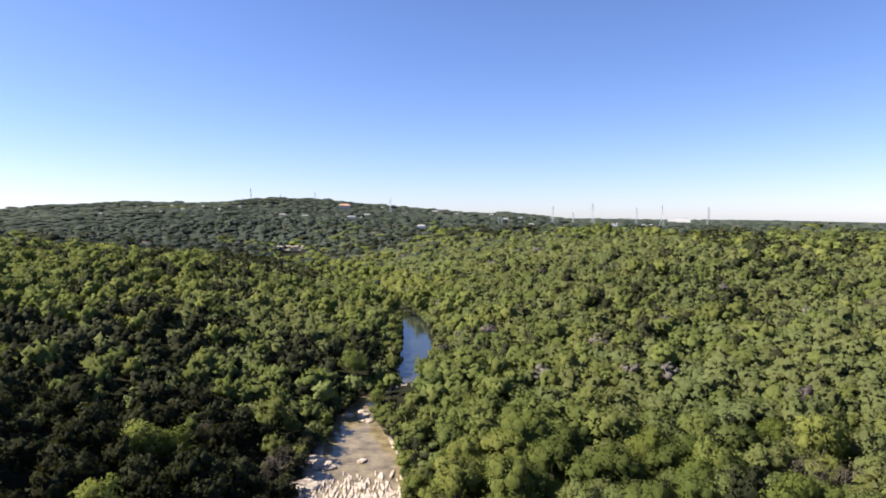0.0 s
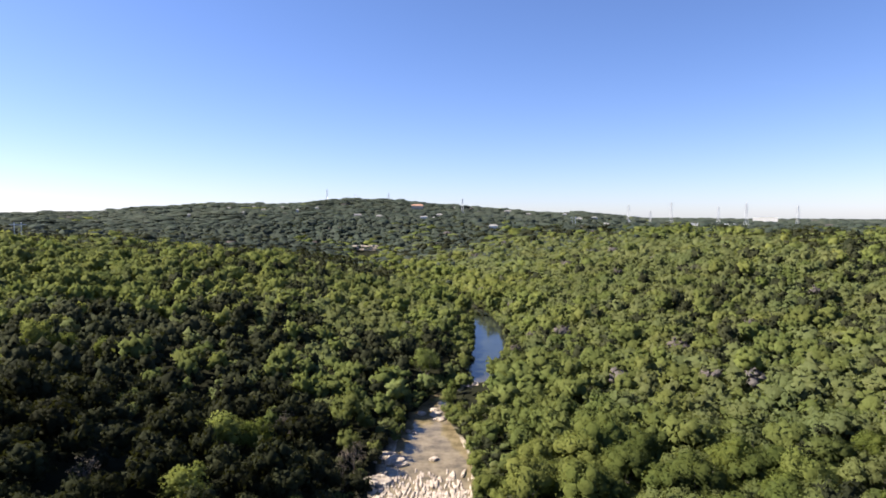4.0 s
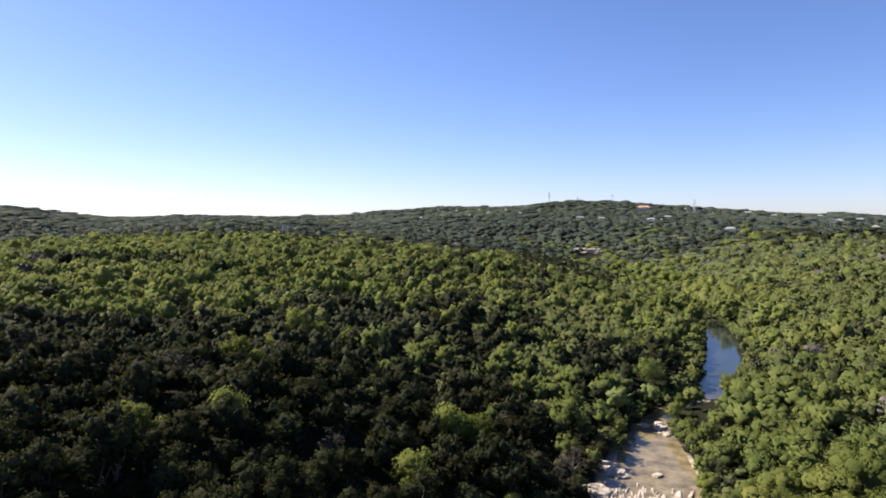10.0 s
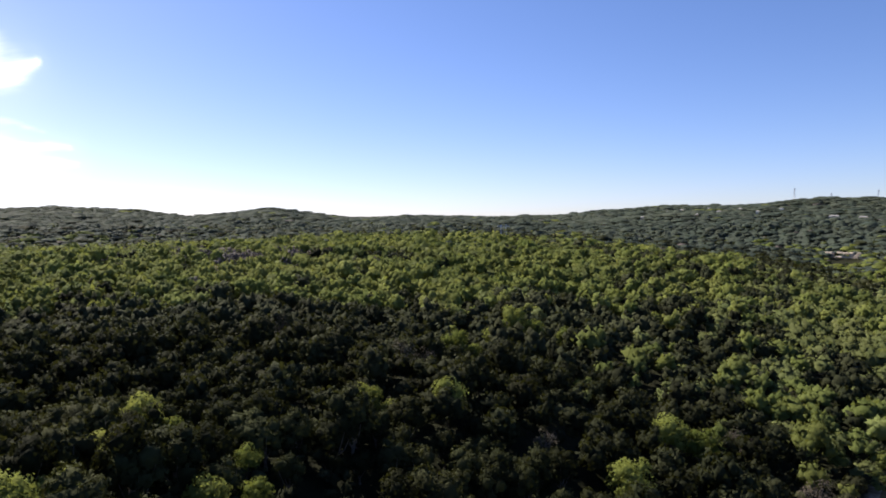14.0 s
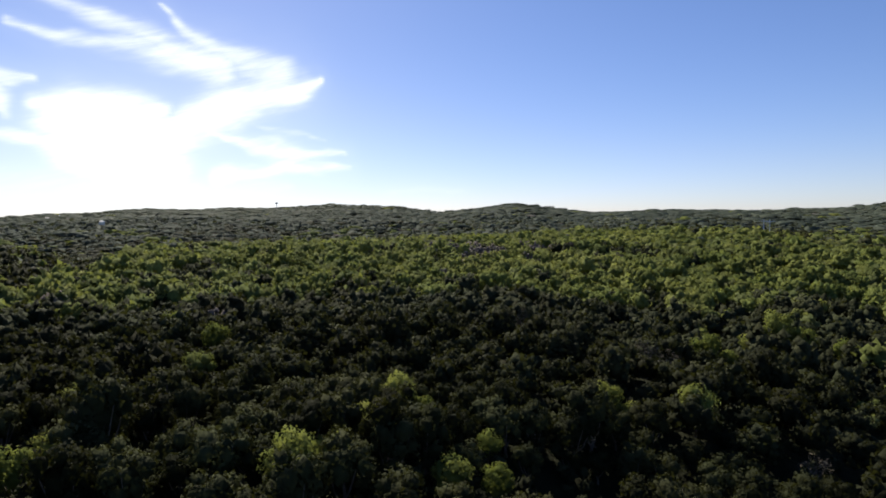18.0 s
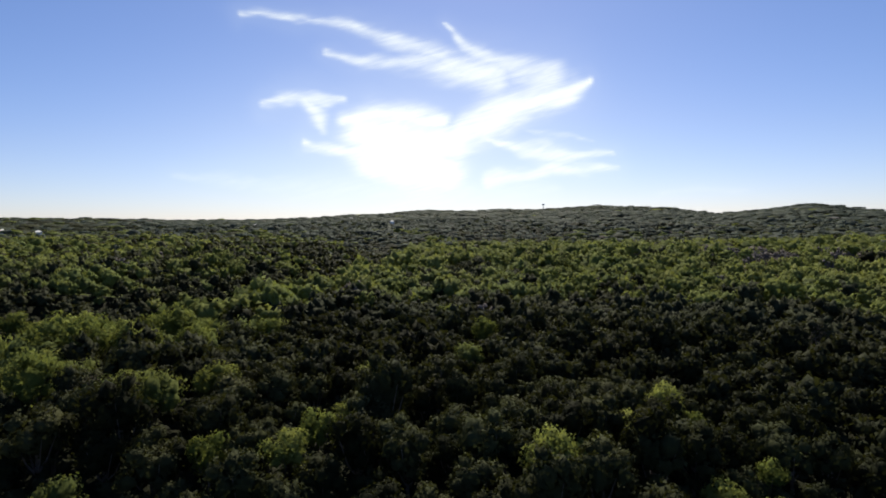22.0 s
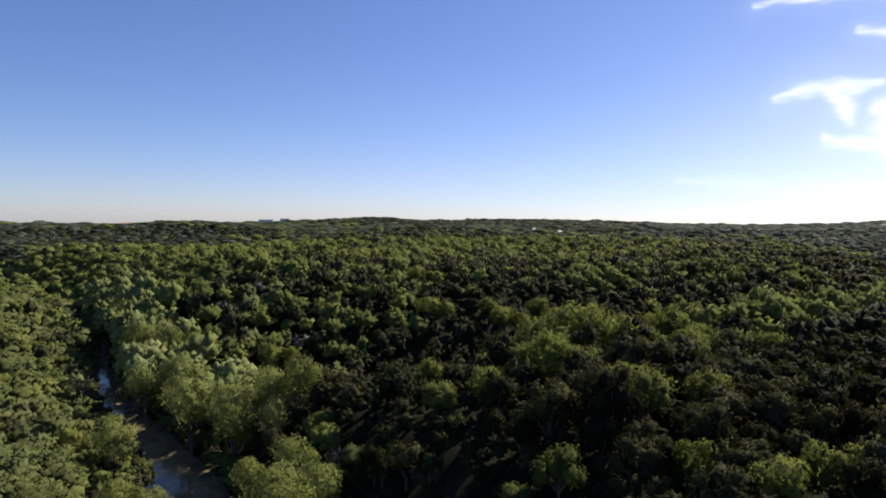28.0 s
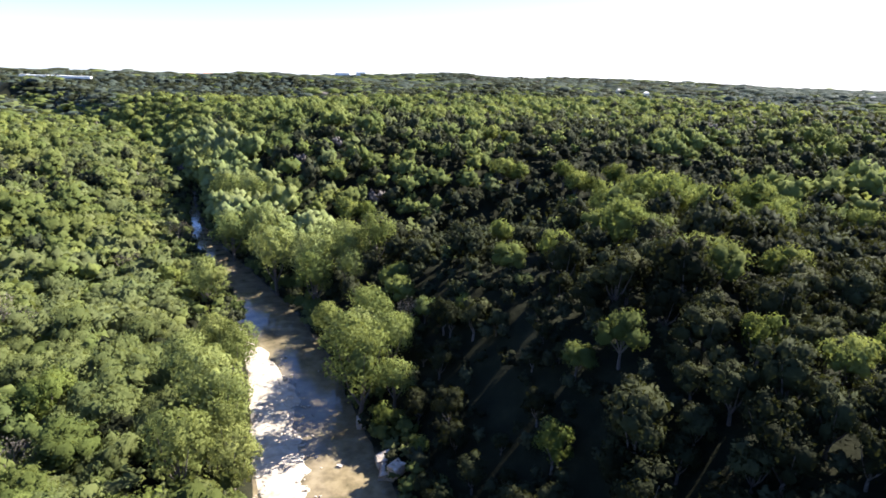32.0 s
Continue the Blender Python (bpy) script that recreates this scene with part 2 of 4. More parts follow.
def land(x, y):
    """Height of the bare ground."""
    x, y = np.asarray(x, float), np.asarray(y, float)
    r, az = np.hypot(x, y), np.degrees(np.arctan2(-x, y))
    d, side, along = to_line(x, y, CREEK)
    d = d - creek_half(along)
    west = np.interp(d, [0, 6, 22, 50, 90, 160, 300, 520, 1200], [0, 1.5, 8, 18, 22, 24, 29, 33, 38])
    bluff = np.interp(d, [0, 4, 14, 26, 38, 60, 110, 160, 300, 520, 1200], [0, 1.5, 9.5, 18.5, 22.3, 22.8, 23, 23.5, 28, 33, 38])
    west = west + (bluff - west) * (1 - step(0, 60, y))
    flood = np.interp(d, [0, 6, 30, 70, 120, 180, 300, 520, 1200], [0, 1.0, 4, 11, 18, 23, 29, 33, 38])
    west = west + (flood - west) * step(70, 150, y)
    east = np.interp(d, [0, 6, 25, 70, 120, 200, 320, 520, 1200], [0, 1.0, 2.5, 6, 11, 17, 24, 30, 34])
    steep = np.interp(d, [0, 6, 25, 60, 110, 170, 250, 520, 1200], [0, 1.0, 5, 16, 25, 31, 34, 36, 36])
    east = east + (steep - east) * step(230, 420, y) * (1 - 0.5 * step(150, 330, x))
    bank = np.where(side < 0, west, east)
    rv, _, ra = to_line(x, y, RAVINE)
    deep = np.interp(ra, [0, 1, 3, 4, 5, 6, 7], [20, 28, 28, 27, 24, 14, 4])
    bank = bank + 4.5 * np.exp(-(to_line(x, y, CREST)[0] / 19.0) ** 2)
    bank = bank + 9 * np.exp(-((x + 170) ** 2 + (y + 265) ** 2) / 95.0 ** 2) * step(8, 50, d)
    bank = np.where(d > 0, np.maximum(bank - deep * np.exp(-(rv / 42.0) ** 2) * step(0, 40, d), 0.6 * step(0, 8, d)), bank)
    swell = (value_noise(x, y, 130, 3) - 0.5) * 9 * step(20, 160, d) + (value_noise(x, y, 48, 5) - 0.5) * 3 * step(12, 60, d)
    swell = swell + (value_noise(x, y, 330, 7) - 0.5) * np.where(side < 0, 20, 7) * step(330, 650, r) * step(20, 160, d)
    near = bank + swell
    near = np.where(d < 0, -1.3 * step(0, 5, -d), near)
    top = np.interp(az, SKYLINE[:, 0], SKYLINE[:, 1])
    crest = np.interp(az, [-40, -6, 2, 12, 24, 36, 60, 75, 110, 140], [1900, 1900, 2100, 2100, 2500, 3300, 2600, 3200, 2600, 3600])
    far = 55 + crest * np.tan(np.radians(top)) - 14
    rise = step(0, 1, (r - 750) / (crest - 750)) * np.where(r > crest, 1 - 0.25 * step(0, 1, (r - crest) / 1500), 1.0)
    rough = ((value_noise(x, y, 420, 9) - 0.5) * 26 + (value_noise(x, y, 170, 10) - 0.5) * 9) * step(700, 1500, r) * (1 - step(0.75, 1.0, r / crest))
    return near * (1 - rise) + far * rise + rough


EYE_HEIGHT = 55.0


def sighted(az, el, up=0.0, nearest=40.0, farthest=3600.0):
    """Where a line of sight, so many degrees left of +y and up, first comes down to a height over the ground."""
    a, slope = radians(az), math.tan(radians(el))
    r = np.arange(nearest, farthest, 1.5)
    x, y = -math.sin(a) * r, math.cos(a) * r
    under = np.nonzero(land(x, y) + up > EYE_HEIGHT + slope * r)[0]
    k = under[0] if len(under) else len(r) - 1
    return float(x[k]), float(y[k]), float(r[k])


def mesh_from(name, verts, tris, material, attrs=(), smooth=False, normals=None):
    me = bpy.data.meshes.new(name)
    verts, tris = np.asarray(verts, np.float32), np.asarray(tris, np.int32)
    me.vertices.add(len(verts))
    me.vertices.foreach_set("co", verts.ravel())
    n = tris.shape[1]
    me.loops.add(tris.size)
    me.loops.foreach_set("vertex_index", tris.ravel())
    me.polygons.add(len(tris))
    me.polygons.foreach_set("loop_start", np.arange(0, tris.size, n, dtype=np.int32))
    me.polygons.foreach_set("use_smooth", np.full(len(tris), smooth))
    for key, values in attrs:
        a = me.attributes.new(key, "FLOAT", "POINT")
        a.data.foreach_set("value", np.asarray(values, np.float32))
    me.update(calc_edges=True)
    if normals is not None:
        me.polygons.foreach_set("use_smooth", np.full(len(tris), True))
        me.normals_split_custom_set_from_vertices(np.asarray(normals, np.float32))
    me.materials.append(material)
    return me


def build_ground():
    turns, rings = 360, [0.5] + [6.0 * 1.03 ** i for i in range(227)]
    a = np.linspace(0, 2 * math.pi, turns, endpoint=False)
    r = np.array(rings)
    x, y = -np.sin(a)[None] * r[:, None], np.cos(a)[None] * r[:, None]
    z = land(x, y)
    d, _, along = to_line(x, y, CREEK)
    gravel = 1.0 - step(-3.0, 0.0, d - creek_half(along) - 2.0 * step(100, 112, y) * (1 - step(150, 160, y)) + 4.0 * step(160, 200, y))
    i, j = np.meshgrid(np.arange(len(r) - 1), np.arange(turns), indexing="ij")
    k = (j + 1) % turns
    quads = np.stack([i * turns + j, i * turns + k, (i + 1) * turns + k, (i + 1) * turns + j], -1).reshape(-1, 4)
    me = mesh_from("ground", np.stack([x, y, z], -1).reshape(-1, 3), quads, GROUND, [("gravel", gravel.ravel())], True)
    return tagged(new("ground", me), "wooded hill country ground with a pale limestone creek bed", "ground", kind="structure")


def build_water():
    """The creek's surface, a ribbon along its line."""
    pts, alongs = [], []
    for k in range(len(CREEK) - 1):
        n = max(2, int(np.hypot(*(CREEK[k + 1] - CREEK[k])) / 4))
        for s in np.arange(n) / n:
            pts.append(CREEK[k] * (1 - s) + CREEK[k + 1] * s)
            alongs.append(k + s)
    pts, alongs = np.array(pts), np.array(alongs)
    pts = np.stack([np.convolve(np.pad(pts[:, c], 3, "edge"), np.ones(7) / 7, "valid") for c in (0, 1)], -1)
    t = np.gradient(pts, axis=0)
    t /= np.linalg.norm(t, axis=1, keepdims=True)
    side = np.stack([t[:, 1], -t[:, 0]], -1)
    across = np.linspace(-1, 1, 9)
    half = creek_half(alongs) + 3.0
    grid = pts[:, None] + side[:, None] * across[None, :, None] * half[:, None, None]
    z = np.zeros(grid.shape[:2] + (1,))
    shallow = np.interp(alongs, [8, 10, 14, 16.6, 17.6, 18.2, 21, 22], [0.75, 1, 1, 1, 0.7, 0.0, 0.0, 0.5])[:, None] + 0 * across
    nn, m = grid.shape[:2]
    i, j = np.meshgrid(np.arange(nn - 1), np.arange(m - 1), indexing="ij")
    quads = np.stack([i * m + j, i * m + j + 1, (i + 1) * m + j + 1, (i + 1) * m + j], -1).reshape(-1, 4)
    me = mesh_from("water", np.concatenate([grid, z], -1).reshape(-1, 3), quads, WATER, [("shallow", shallow.ravel())], True)
    return tagged(new("water", me), "shallow clear creek water over brown limestone", "creek", kind="structure")


build_ground()
build_water()


# ---- trees ----
def ico():
    p = (1 + 5 ** 0.5) / 2
    v = np.array([(-1, p, 0), (1, p, 0), (-1, -p, 0), (1, -p, 0), (0, -1, p), (0, 1, p), (0, -1, -p), (0, 1, -p), (p, 0, -1), (p, 0, 1), (-p, 0, -1), (-p, 0, 1)]) / math.hypot(1, p)
    f = np.array([(0, 11, 5), (0, 5, 1), (0, 1, 7), (0, 7, 10), (0, 10, 11), (1, 5, 9), (5, 11, 4), (11, 10, 2), (10, 7, 6), (7, 1, 8),
                  (3, 9, 4), (3, 4, 2), (3, 2, 6), (3, 6, 8), (3, 8, 9), (4, 9, 5), (2, 4, 11), (6, 2, 10), (8, 6, 7), (9, 8, 1)])
    return v, f


ICO_V, ICO_F = ico()


def finer(v, f):
    """Each triangle cut into four, on the ball."""
    v, cut, out = list(map(tuple, v)), {}, []

    def middle(a, b):
        key = (min(a, b), max(a, b))
        if key not in cut:
            m = (np.array(v[a]) + v[b]) / 2
            v.append(tuple(m / np.linalg.norm(m)))
            cut[key] = len(v) - 1
        return cut[key]
    for a, b, c in f:
        p, q, r = middle(a, b), middle(b, c), middle(c, a)
        out += [(a, p, r), (b, q, p), (c, r, q), (p, q, r)]
    return np.array(v), np.array(out)


BALL_V, BALL_F = finer(ICO_V, ICO_F)
OCTA_V = np.array([(1, 0, 0), (-1, 0, 0), (0, 1, 0), (0, -1, 0), (0, 0, 1), (0, 0, -1)], float)
OCTA_F = np.array([(0, 2, 4), (2, 1, 4), (1, 3, 4), (3, 0, 4), (2, 0, 5), (1, 2, 5), (3, 1, 5), (0, 3, 5)])
SHAPE = {  # height, crown radius, crown's height share, lobes
    "juniper": (7.4, 2.75, 0.84, 11), "oak": (7.6, 3.5, 0.74, 14), "scrub": (6.2, 2.9, 0.82, 11), "elm": (8.4, 3.2, 0.76, 13),
    "sycamore": (12.5, 4.3, 0.82, 18), "bare": (6.5, 2.8, 0.7, 8)}


RISE = {"scrub": 0.8, "oak": 0.4}          # leaf normals bent upward by this much, evening out light on the crowns


def crown_mesh(kind, rng, leaves, size, cores=0, heart=0.62, rise=0.0):
    """Points, triangles and normals of a crown: a heart with rounded lobes on it (cores: how finely they are cut), all covered in small leaf clumps."""
    h, rad, share, lobes = SHAPE[kind]
    half = np.array((rad, rad, h * share / 2))
    mid = np.array((0, 0, h - h * share / 2))
    k = np.arange(lobes)
    up = rng.permutation(np.clip(-0.62 + 1.5 * (k + 0.5) / lobes + rng.uniform(-0.12, 0.12, lobes), -0.7, 0.92))
    a = k * 2.4 + rng.uniform(-0.5, 0.5, lobes)
    w = np.stack([np.cos(a) * np.sqrt(1 - up ** 2), np.sin(a) * np.sqrt(1 - up ** 2), up], -1)
    centres = mid + w * half * rng.uniform(0.52, 0.80, (lobes, 1))
    radii = rad * rng.uniform(0.30, 0.48, lobes)
    V, F, N, n = [], [], [], 0
    if heart:
        V.append(ICO_V * half * heart * rng.uniform(0.8, 1.12, (12, 1)) + mid)
        F.append(ICO_F), N.append(ICO_V)
        n = 12
        cv, cf = (OCTA_V, OCTA_F) if cores == 1 else (ICO_V, ICO_F)
        for c, q in zip(centres, radii) if cores else ():
            V.append(cv * q * rng.uniform(0.45, 0.92, (len(cv), 1)) + c)
            F.append(cf + n), N.append(cv)
            n += len(cv)
    if leaves:
        on = rng.uniform(size=leaves) < (0.88 if leaves > 60 else 0.75)
        q = rng.integers(0, lobes, leaves)
        w = rng.normal(size=(leaves, 3))
        w[:, 2] = w[:, 2] * 0.9 + 0.25
        w /= np.linalg.norm(w, axis=1, keepdims=True)
        out = rng.uniform(0.80, 1.14, (leaves, 1)) if cores else rng.uniform(0.70, 1.12, (leaves, 1))
        c = np.where(on[:, None], centres[q] + w * radii[q][:, None] * out * (1, 1, 0.92), mid + w * half * (0.80, 0.80, 0.84) * out)
        nrm = w + rng.normal(size=(leaves, 3)) * (0.50 if cores else 0.28)
        nrm /= np.linalg.norm(nrm, axis=1, keepdims=True)
        a = np.cross(nrm, rng.normal(size=(leaves, 3)))
        a /= np.linalg.norm(a, axis=1, keepdims=True)
        b = np.cross(nrm, a)
        s = size * rng.uniform(0.55, 1.35, (leaves, 1))
        tri = np.stack([c + a * s * 1.25, c - a * s * 0.7 + b * s * 0.95 + nrm * s * 0.25, c - a * s * 0.6 - b * s - nrm * s * 0.15], 1)
        V.append(tri.reshape(-1, 3))
        N.append(np.repeat(w * 0.6 + nrm * 0.45, 3, 0))
        F.append(np.arange(leaves)[:, None] * 3 + n + (0, 1, 2))
    V, N = np.concatenate(V), np.concatenate(N)
    N = N / np.linalg.norm(N, axis=1, keepdims=True) * 0.60 + (V - mid) / half * 0.60 + np.array((0, 0, rise))
    return V, np.concatenate(F), N / np.linalg.norm(N, axis=1, keepdims=True)


def tube(points, radii, sides=5):
    """Points and triangles of a tapered bough."""
    points = np.array(points, float)
    V, F = [], []
    for i, p in enumerate(points):
        way = points[min(i + 1, len(points) - 1)] - points[max(i - 1, 0)]
        way /= np.linalg.norm(way)
        a = np.cross(way, (0.3, 0.9, 0.1))
        a /= np.linalg.norm(a)
        b = np.cross(way, a)
        for s in range(sides):
            w = 2 * math.pi * s / sides
            V.append(p + (a * math.cos(w) + b * math.sin(w)) * radii[i])
    for i in range(len(points) - 1):
        for s in range(sides):
            q, r = i * sides + s, i * sides + (s + 1) % sides
            F += [(q, r, r + sides), (q, r + sides, q + sides)]
    return np.array(V), np.array(F)


def join(parts):
    V, F, n = [], [], 0
    for v, f in parts:
        V.append(v), F.append(f + n)
        n += len(v)
    return np.concatenate(V), np.concatenate(F)


def trunk_mesh(kind, rng):
    h, rad, share, lobes = SHAPE[kind]
    thick = 0.022 * h + 0.04
    fork = h * (1 - share) + 0.4
    parts = [tube([(0, 0, -0.6), (0.05, 0.02, fork * 0.5), (rng.uniform(-0.2, 0.2), rng.uniform(-0.2, 0.2), fork), (0.1, 0, h * 0.72)],
                  [thick * 1.3, thick, thick * 0.8, thick * 0.25])]
    for k in range(4):
        a = k * 1.6 + rng.uniform(-0.4, 0.4)
        reach = rad * rng.uniform(0.5, 0.8)
        parts.append(tube([(0, 0, fork * 0.8), (math.cos(a) * reach * 0.5, math.sin(a) * reach * 0.5, fork + 0.12 * h), (math.cos(a) * reach, math.sin(a) * reach, h * rng.uniform(0.6, 0.8))],
                          [thick * 0.6, thick * 0.4, thick * 0.12], 4))
    return join(parts)


TREE_LABELS = {
    "juniper": ("dark olive juniper with a dense rounded crown on the slope", "juniper tree"),
    "scrub": ("olive scrub oak with a dense rounded crown", "scrub tree"),
    "oak": ("deep green live oak with a broad lobed crown", "oak tree"),
    "elm": ("bright yellow-green deciduous tree catching the sun", "deciduous tree"),
    "sycamore": ("tall pale green creekside tree with a loose crown", "sycamore tree"),
    "bare": ("leafless grey tree with thin bare twigs", "bare tree")}


def part(name, mesh, parent, label=""):
    ob = new(name, mesh)
    ob.parent = parent
    return tagged(ob, label)


def tree_models(kind, count):
    made = []
    for k in range(count):
        rng = np.random.default_rng(100 * k + len(kind) * 7 + ord(kind[0]))
        root = new(kind + "_tree")
        label, category = TREE_LABELS[kind]
        tagged(root, label, category, kind + " trees")
        part("trunk", mesh_from("trunk", *trunk_mesh(kind, rng), BARK), root)
        big = kind == "sycamore"
        cards, card = (2600, 0.18) if big else (600, 0.10) if kind == "bare" else (1500, 0.165) if kind == "elm" else (1050, 0.155)
        v, f, nrm = crown_mesh(kind, rng, cards, card, {"sycamore": 0, "elm": 1}.get(kind, 2), 0 if kind == "bare" else 0.42 if big else 0.52, RISE.get(kind, 0.0))
        part("crown", mesh_from(kind + "_crown", v, f, LEAF[kind], normals=nrm), root)
        made.append(root)
    return made


def spread(rmin, rmax, gap, seed):
    """Places on a jittered grid between two distances from the middle of the plan."""
    rng = np.random.default_rng(seed)
    n = int(rmax / gap / 0.87) + 3
    i, j = np.meshgrid(np.arange(-n, n), np.arange(-n, n), indexing="ij")
    x = (i + 0.5 * (j % 2) + rng.uniform(-0.36, 0.36, i.shape)) * gap
    y = (j * 0.87 + rng.uniform(-0.36, 0.36, i.shape)) * gap
    r = np.hypot(x, y)
    keep = (r >= rmin) & (r < rmax)
    return x[keep], y[keep]


def sweep(rmin, rmax, share, seed):
    """Places whose gaps grow with the distance."""
    rng = np.random.default_rng(seed)
    xs, ys = [], []
    r = rmin
    while r < rmax:
        gap = share * r
        n = int(2 * math.pi * r / gap)
        a = (np.arange(n) + rng.uniform(-0.4, 0.4, n)) * 2 * math.pi / n
        rr = r + rng.uniform(-0.45, 0.45, n) * gap
        xs.append(-np.sin(a) * rr), ys.append(np.cos(a) * rr)
        r += gap * 0.87
    return np.concatenate(xs), np.concatenate(ys)


def in_view(x, y):
    az = np.degrees(np.arctan2(-x, y))
    return (az > -46) | (az < -175)


KINDS = ["juniper", "scrub", "oak", "elm", "sycamore", "bare"]


def kinds_at(x, y, seed):
    """Which kind of tree grows where."""
    rng = np.random.default_rng(seed)
    d, side, along = to_line(x, y, CREEK)
    d = d - creek_half(along)
    r, az = np.hypot(x, y), np.degrees(np.arctan2(-x, y))
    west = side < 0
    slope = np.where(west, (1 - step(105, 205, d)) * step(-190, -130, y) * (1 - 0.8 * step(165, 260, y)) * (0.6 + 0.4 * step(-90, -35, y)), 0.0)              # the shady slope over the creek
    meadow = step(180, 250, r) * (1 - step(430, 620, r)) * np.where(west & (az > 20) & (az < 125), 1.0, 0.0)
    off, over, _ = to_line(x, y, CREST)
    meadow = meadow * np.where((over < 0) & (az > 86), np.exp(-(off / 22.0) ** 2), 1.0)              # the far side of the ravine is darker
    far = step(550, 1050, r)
    # The mix also grades brightness: dark junipers on shaded ground, lighter kinds on sunlit.
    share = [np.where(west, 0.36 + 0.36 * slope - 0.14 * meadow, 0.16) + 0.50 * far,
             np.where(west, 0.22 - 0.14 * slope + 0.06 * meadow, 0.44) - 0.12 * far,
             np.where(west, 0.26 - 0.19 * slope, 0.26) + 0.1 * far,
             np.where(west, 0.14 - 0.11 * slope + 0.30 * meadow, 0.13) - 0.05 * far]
    sunny = np.where(~west & (y < -30) & (r < 260), 1.0, 0.0)
    share[0] = share[0] - 0.09 * sunny
    share[3] = share[3] + 0.03 * sunny
    slope = slope * (1 - step(90, 170, y))
    north = np.where(west, step(105, 160, y) * (1 - step(360, 560, r)), 0.0) * step(-120, -65, x)
    share[0] = share[0] - 0.30 * north
    south = np.where(west & (az > 105) & (az < 172), step(170, 230, r + 70 * step(128, 140, az) - 70) * (1 - step(480, 700, r)), 0.0)
    share[0] = share[0] - 0.17 * south
    share[1] = share[1] - 0.08 * south
    share[2] = share[2] + 0.18 * south
    share[3] = share[3] + 0.12 * south
    # Extra junipers darken the ravine's shaded far side by their leaf colour.
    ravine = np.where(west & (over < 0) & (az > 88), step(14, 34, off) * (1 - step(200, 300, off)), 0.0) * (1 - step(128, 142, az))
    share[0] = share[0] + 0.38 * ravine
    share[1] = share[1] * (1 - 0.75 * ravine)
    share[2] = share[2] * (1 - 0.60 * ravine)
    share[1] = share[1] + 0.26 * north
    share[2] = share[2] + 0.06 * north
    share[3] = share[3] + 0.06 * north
    # Lighter kinds thinned out here, so tree colour deepens the slope's shade.
    slope_shade = slope * step(20, 40, az) * (1 - step(85, 100, az))
    share = [share[0]] + [s * (1 - 0.8 * slope_shade) for s in share[1:]]
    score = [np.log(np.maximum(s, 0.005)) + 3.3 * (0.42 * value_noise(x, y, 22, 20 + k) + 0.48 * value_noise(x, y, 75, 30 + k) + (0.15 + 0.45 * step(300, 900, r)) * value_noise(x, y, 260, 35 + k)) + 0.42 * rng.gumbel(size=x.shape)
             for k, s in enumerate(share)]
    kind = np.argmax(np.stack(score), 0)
    strip = np.where(y < -70, np.where(west, np.where(y < -88, 0.80, 0.15), np.where(y < -112, 0.06, 0.30)), np.where(y > 265, 0.62, np.where(west, 0.05, 0.06)))
    riparian = (d < np.where(y > 265, 26, np.where((y < -70) & west, 20, 10))) & (rng.uniform(size=x.shape) < strip)
    kind = np.where(riparian, np.where((r > 400) | (y > 200), 3, 4), kind)
    crest = np.exp(-(off / 15.0) ** 2)          # light-leaved trees along the spur's crest
    kind = np.where(rng.uniform(size=x.shape) < 0.95 * crest, np.where(rng.uniform(size=x.shape) < 0.8, 3, 2), kind)
    grey = value_noise(x, y, 30, 41)
    bald = np.exp(-(((az - 65.0) / 5.0) ** 2 + ((r - 368) / 30.0) ** 2))
    kind = np.where((rng.uniform(size=x.shape) < np.where(grey > 0.88, 0.07, np.where(west, 0.005, 0.009)) + 0.9 * bald), 5, kind)
    return kind, d


def stuff(name, label, kind, protos, x, y, scale, tint, seed, hill=False):
    """One joined mesh of many trees of a kind."""
    if len(x) == 0:
        return
    rng = np.random.default_rng(seed)
    z = land(x, y)
    which = rng.integers(0, len(protos), len(x))
    turn = rng.uniform(0, 6.28, len(x))
    V, F, A, N, n = [], [], [], [], 0
    for k, (pv, pf, pn) in enumerate(protos):
        s = which == k
        m = int(s.sum())
        if not m:
            continue
        c, sn = np.cos(turn[s])[:, None], np.sin(turn[s])[:, None]
        sc = scale[s][:, None]
        tall = sc * rng.uniform(0.85, 1.2, (m, 1))
        v = np.stack([(pv[None, :, 0] * c - pv[None, :, 1] * sn) * sc + x[s][:, None],
                      (pv[None, :, 0] * sn + pv[None, :, 1] * c) * sc + y[s][:, None],
                      pv[None, :, 2] * tall + z[s][:, None]], -1)
        V.append(v.reshape(-1, 3))
        F.append((pf[None] + (np.arange(m) * len(pv))[:, None, None]).reshape(-1, 3) + n)
        A.append(np.repeat(tint[s], len(pv)))
        N.append(np.stack([pn[None, :, 0] * c - pn[None, :, 1] * sn, pn[None, :, 0] * sn + pn[None, :, 1] * c, np.repeat(pn[None, :, 2], m, 0)], -1).reshape(-1, 3))
        n += m * len(pv)
    me = mesh_from(name, np.concatenate(V), np.concatenate(F), LEAF_HAZED if hill else LEAF_FAR[kind], [("tint", np.concatenate(A))], normals=np.concatenate(N))
    tagged(new(name, me), label, "woodland", kind="stuff")


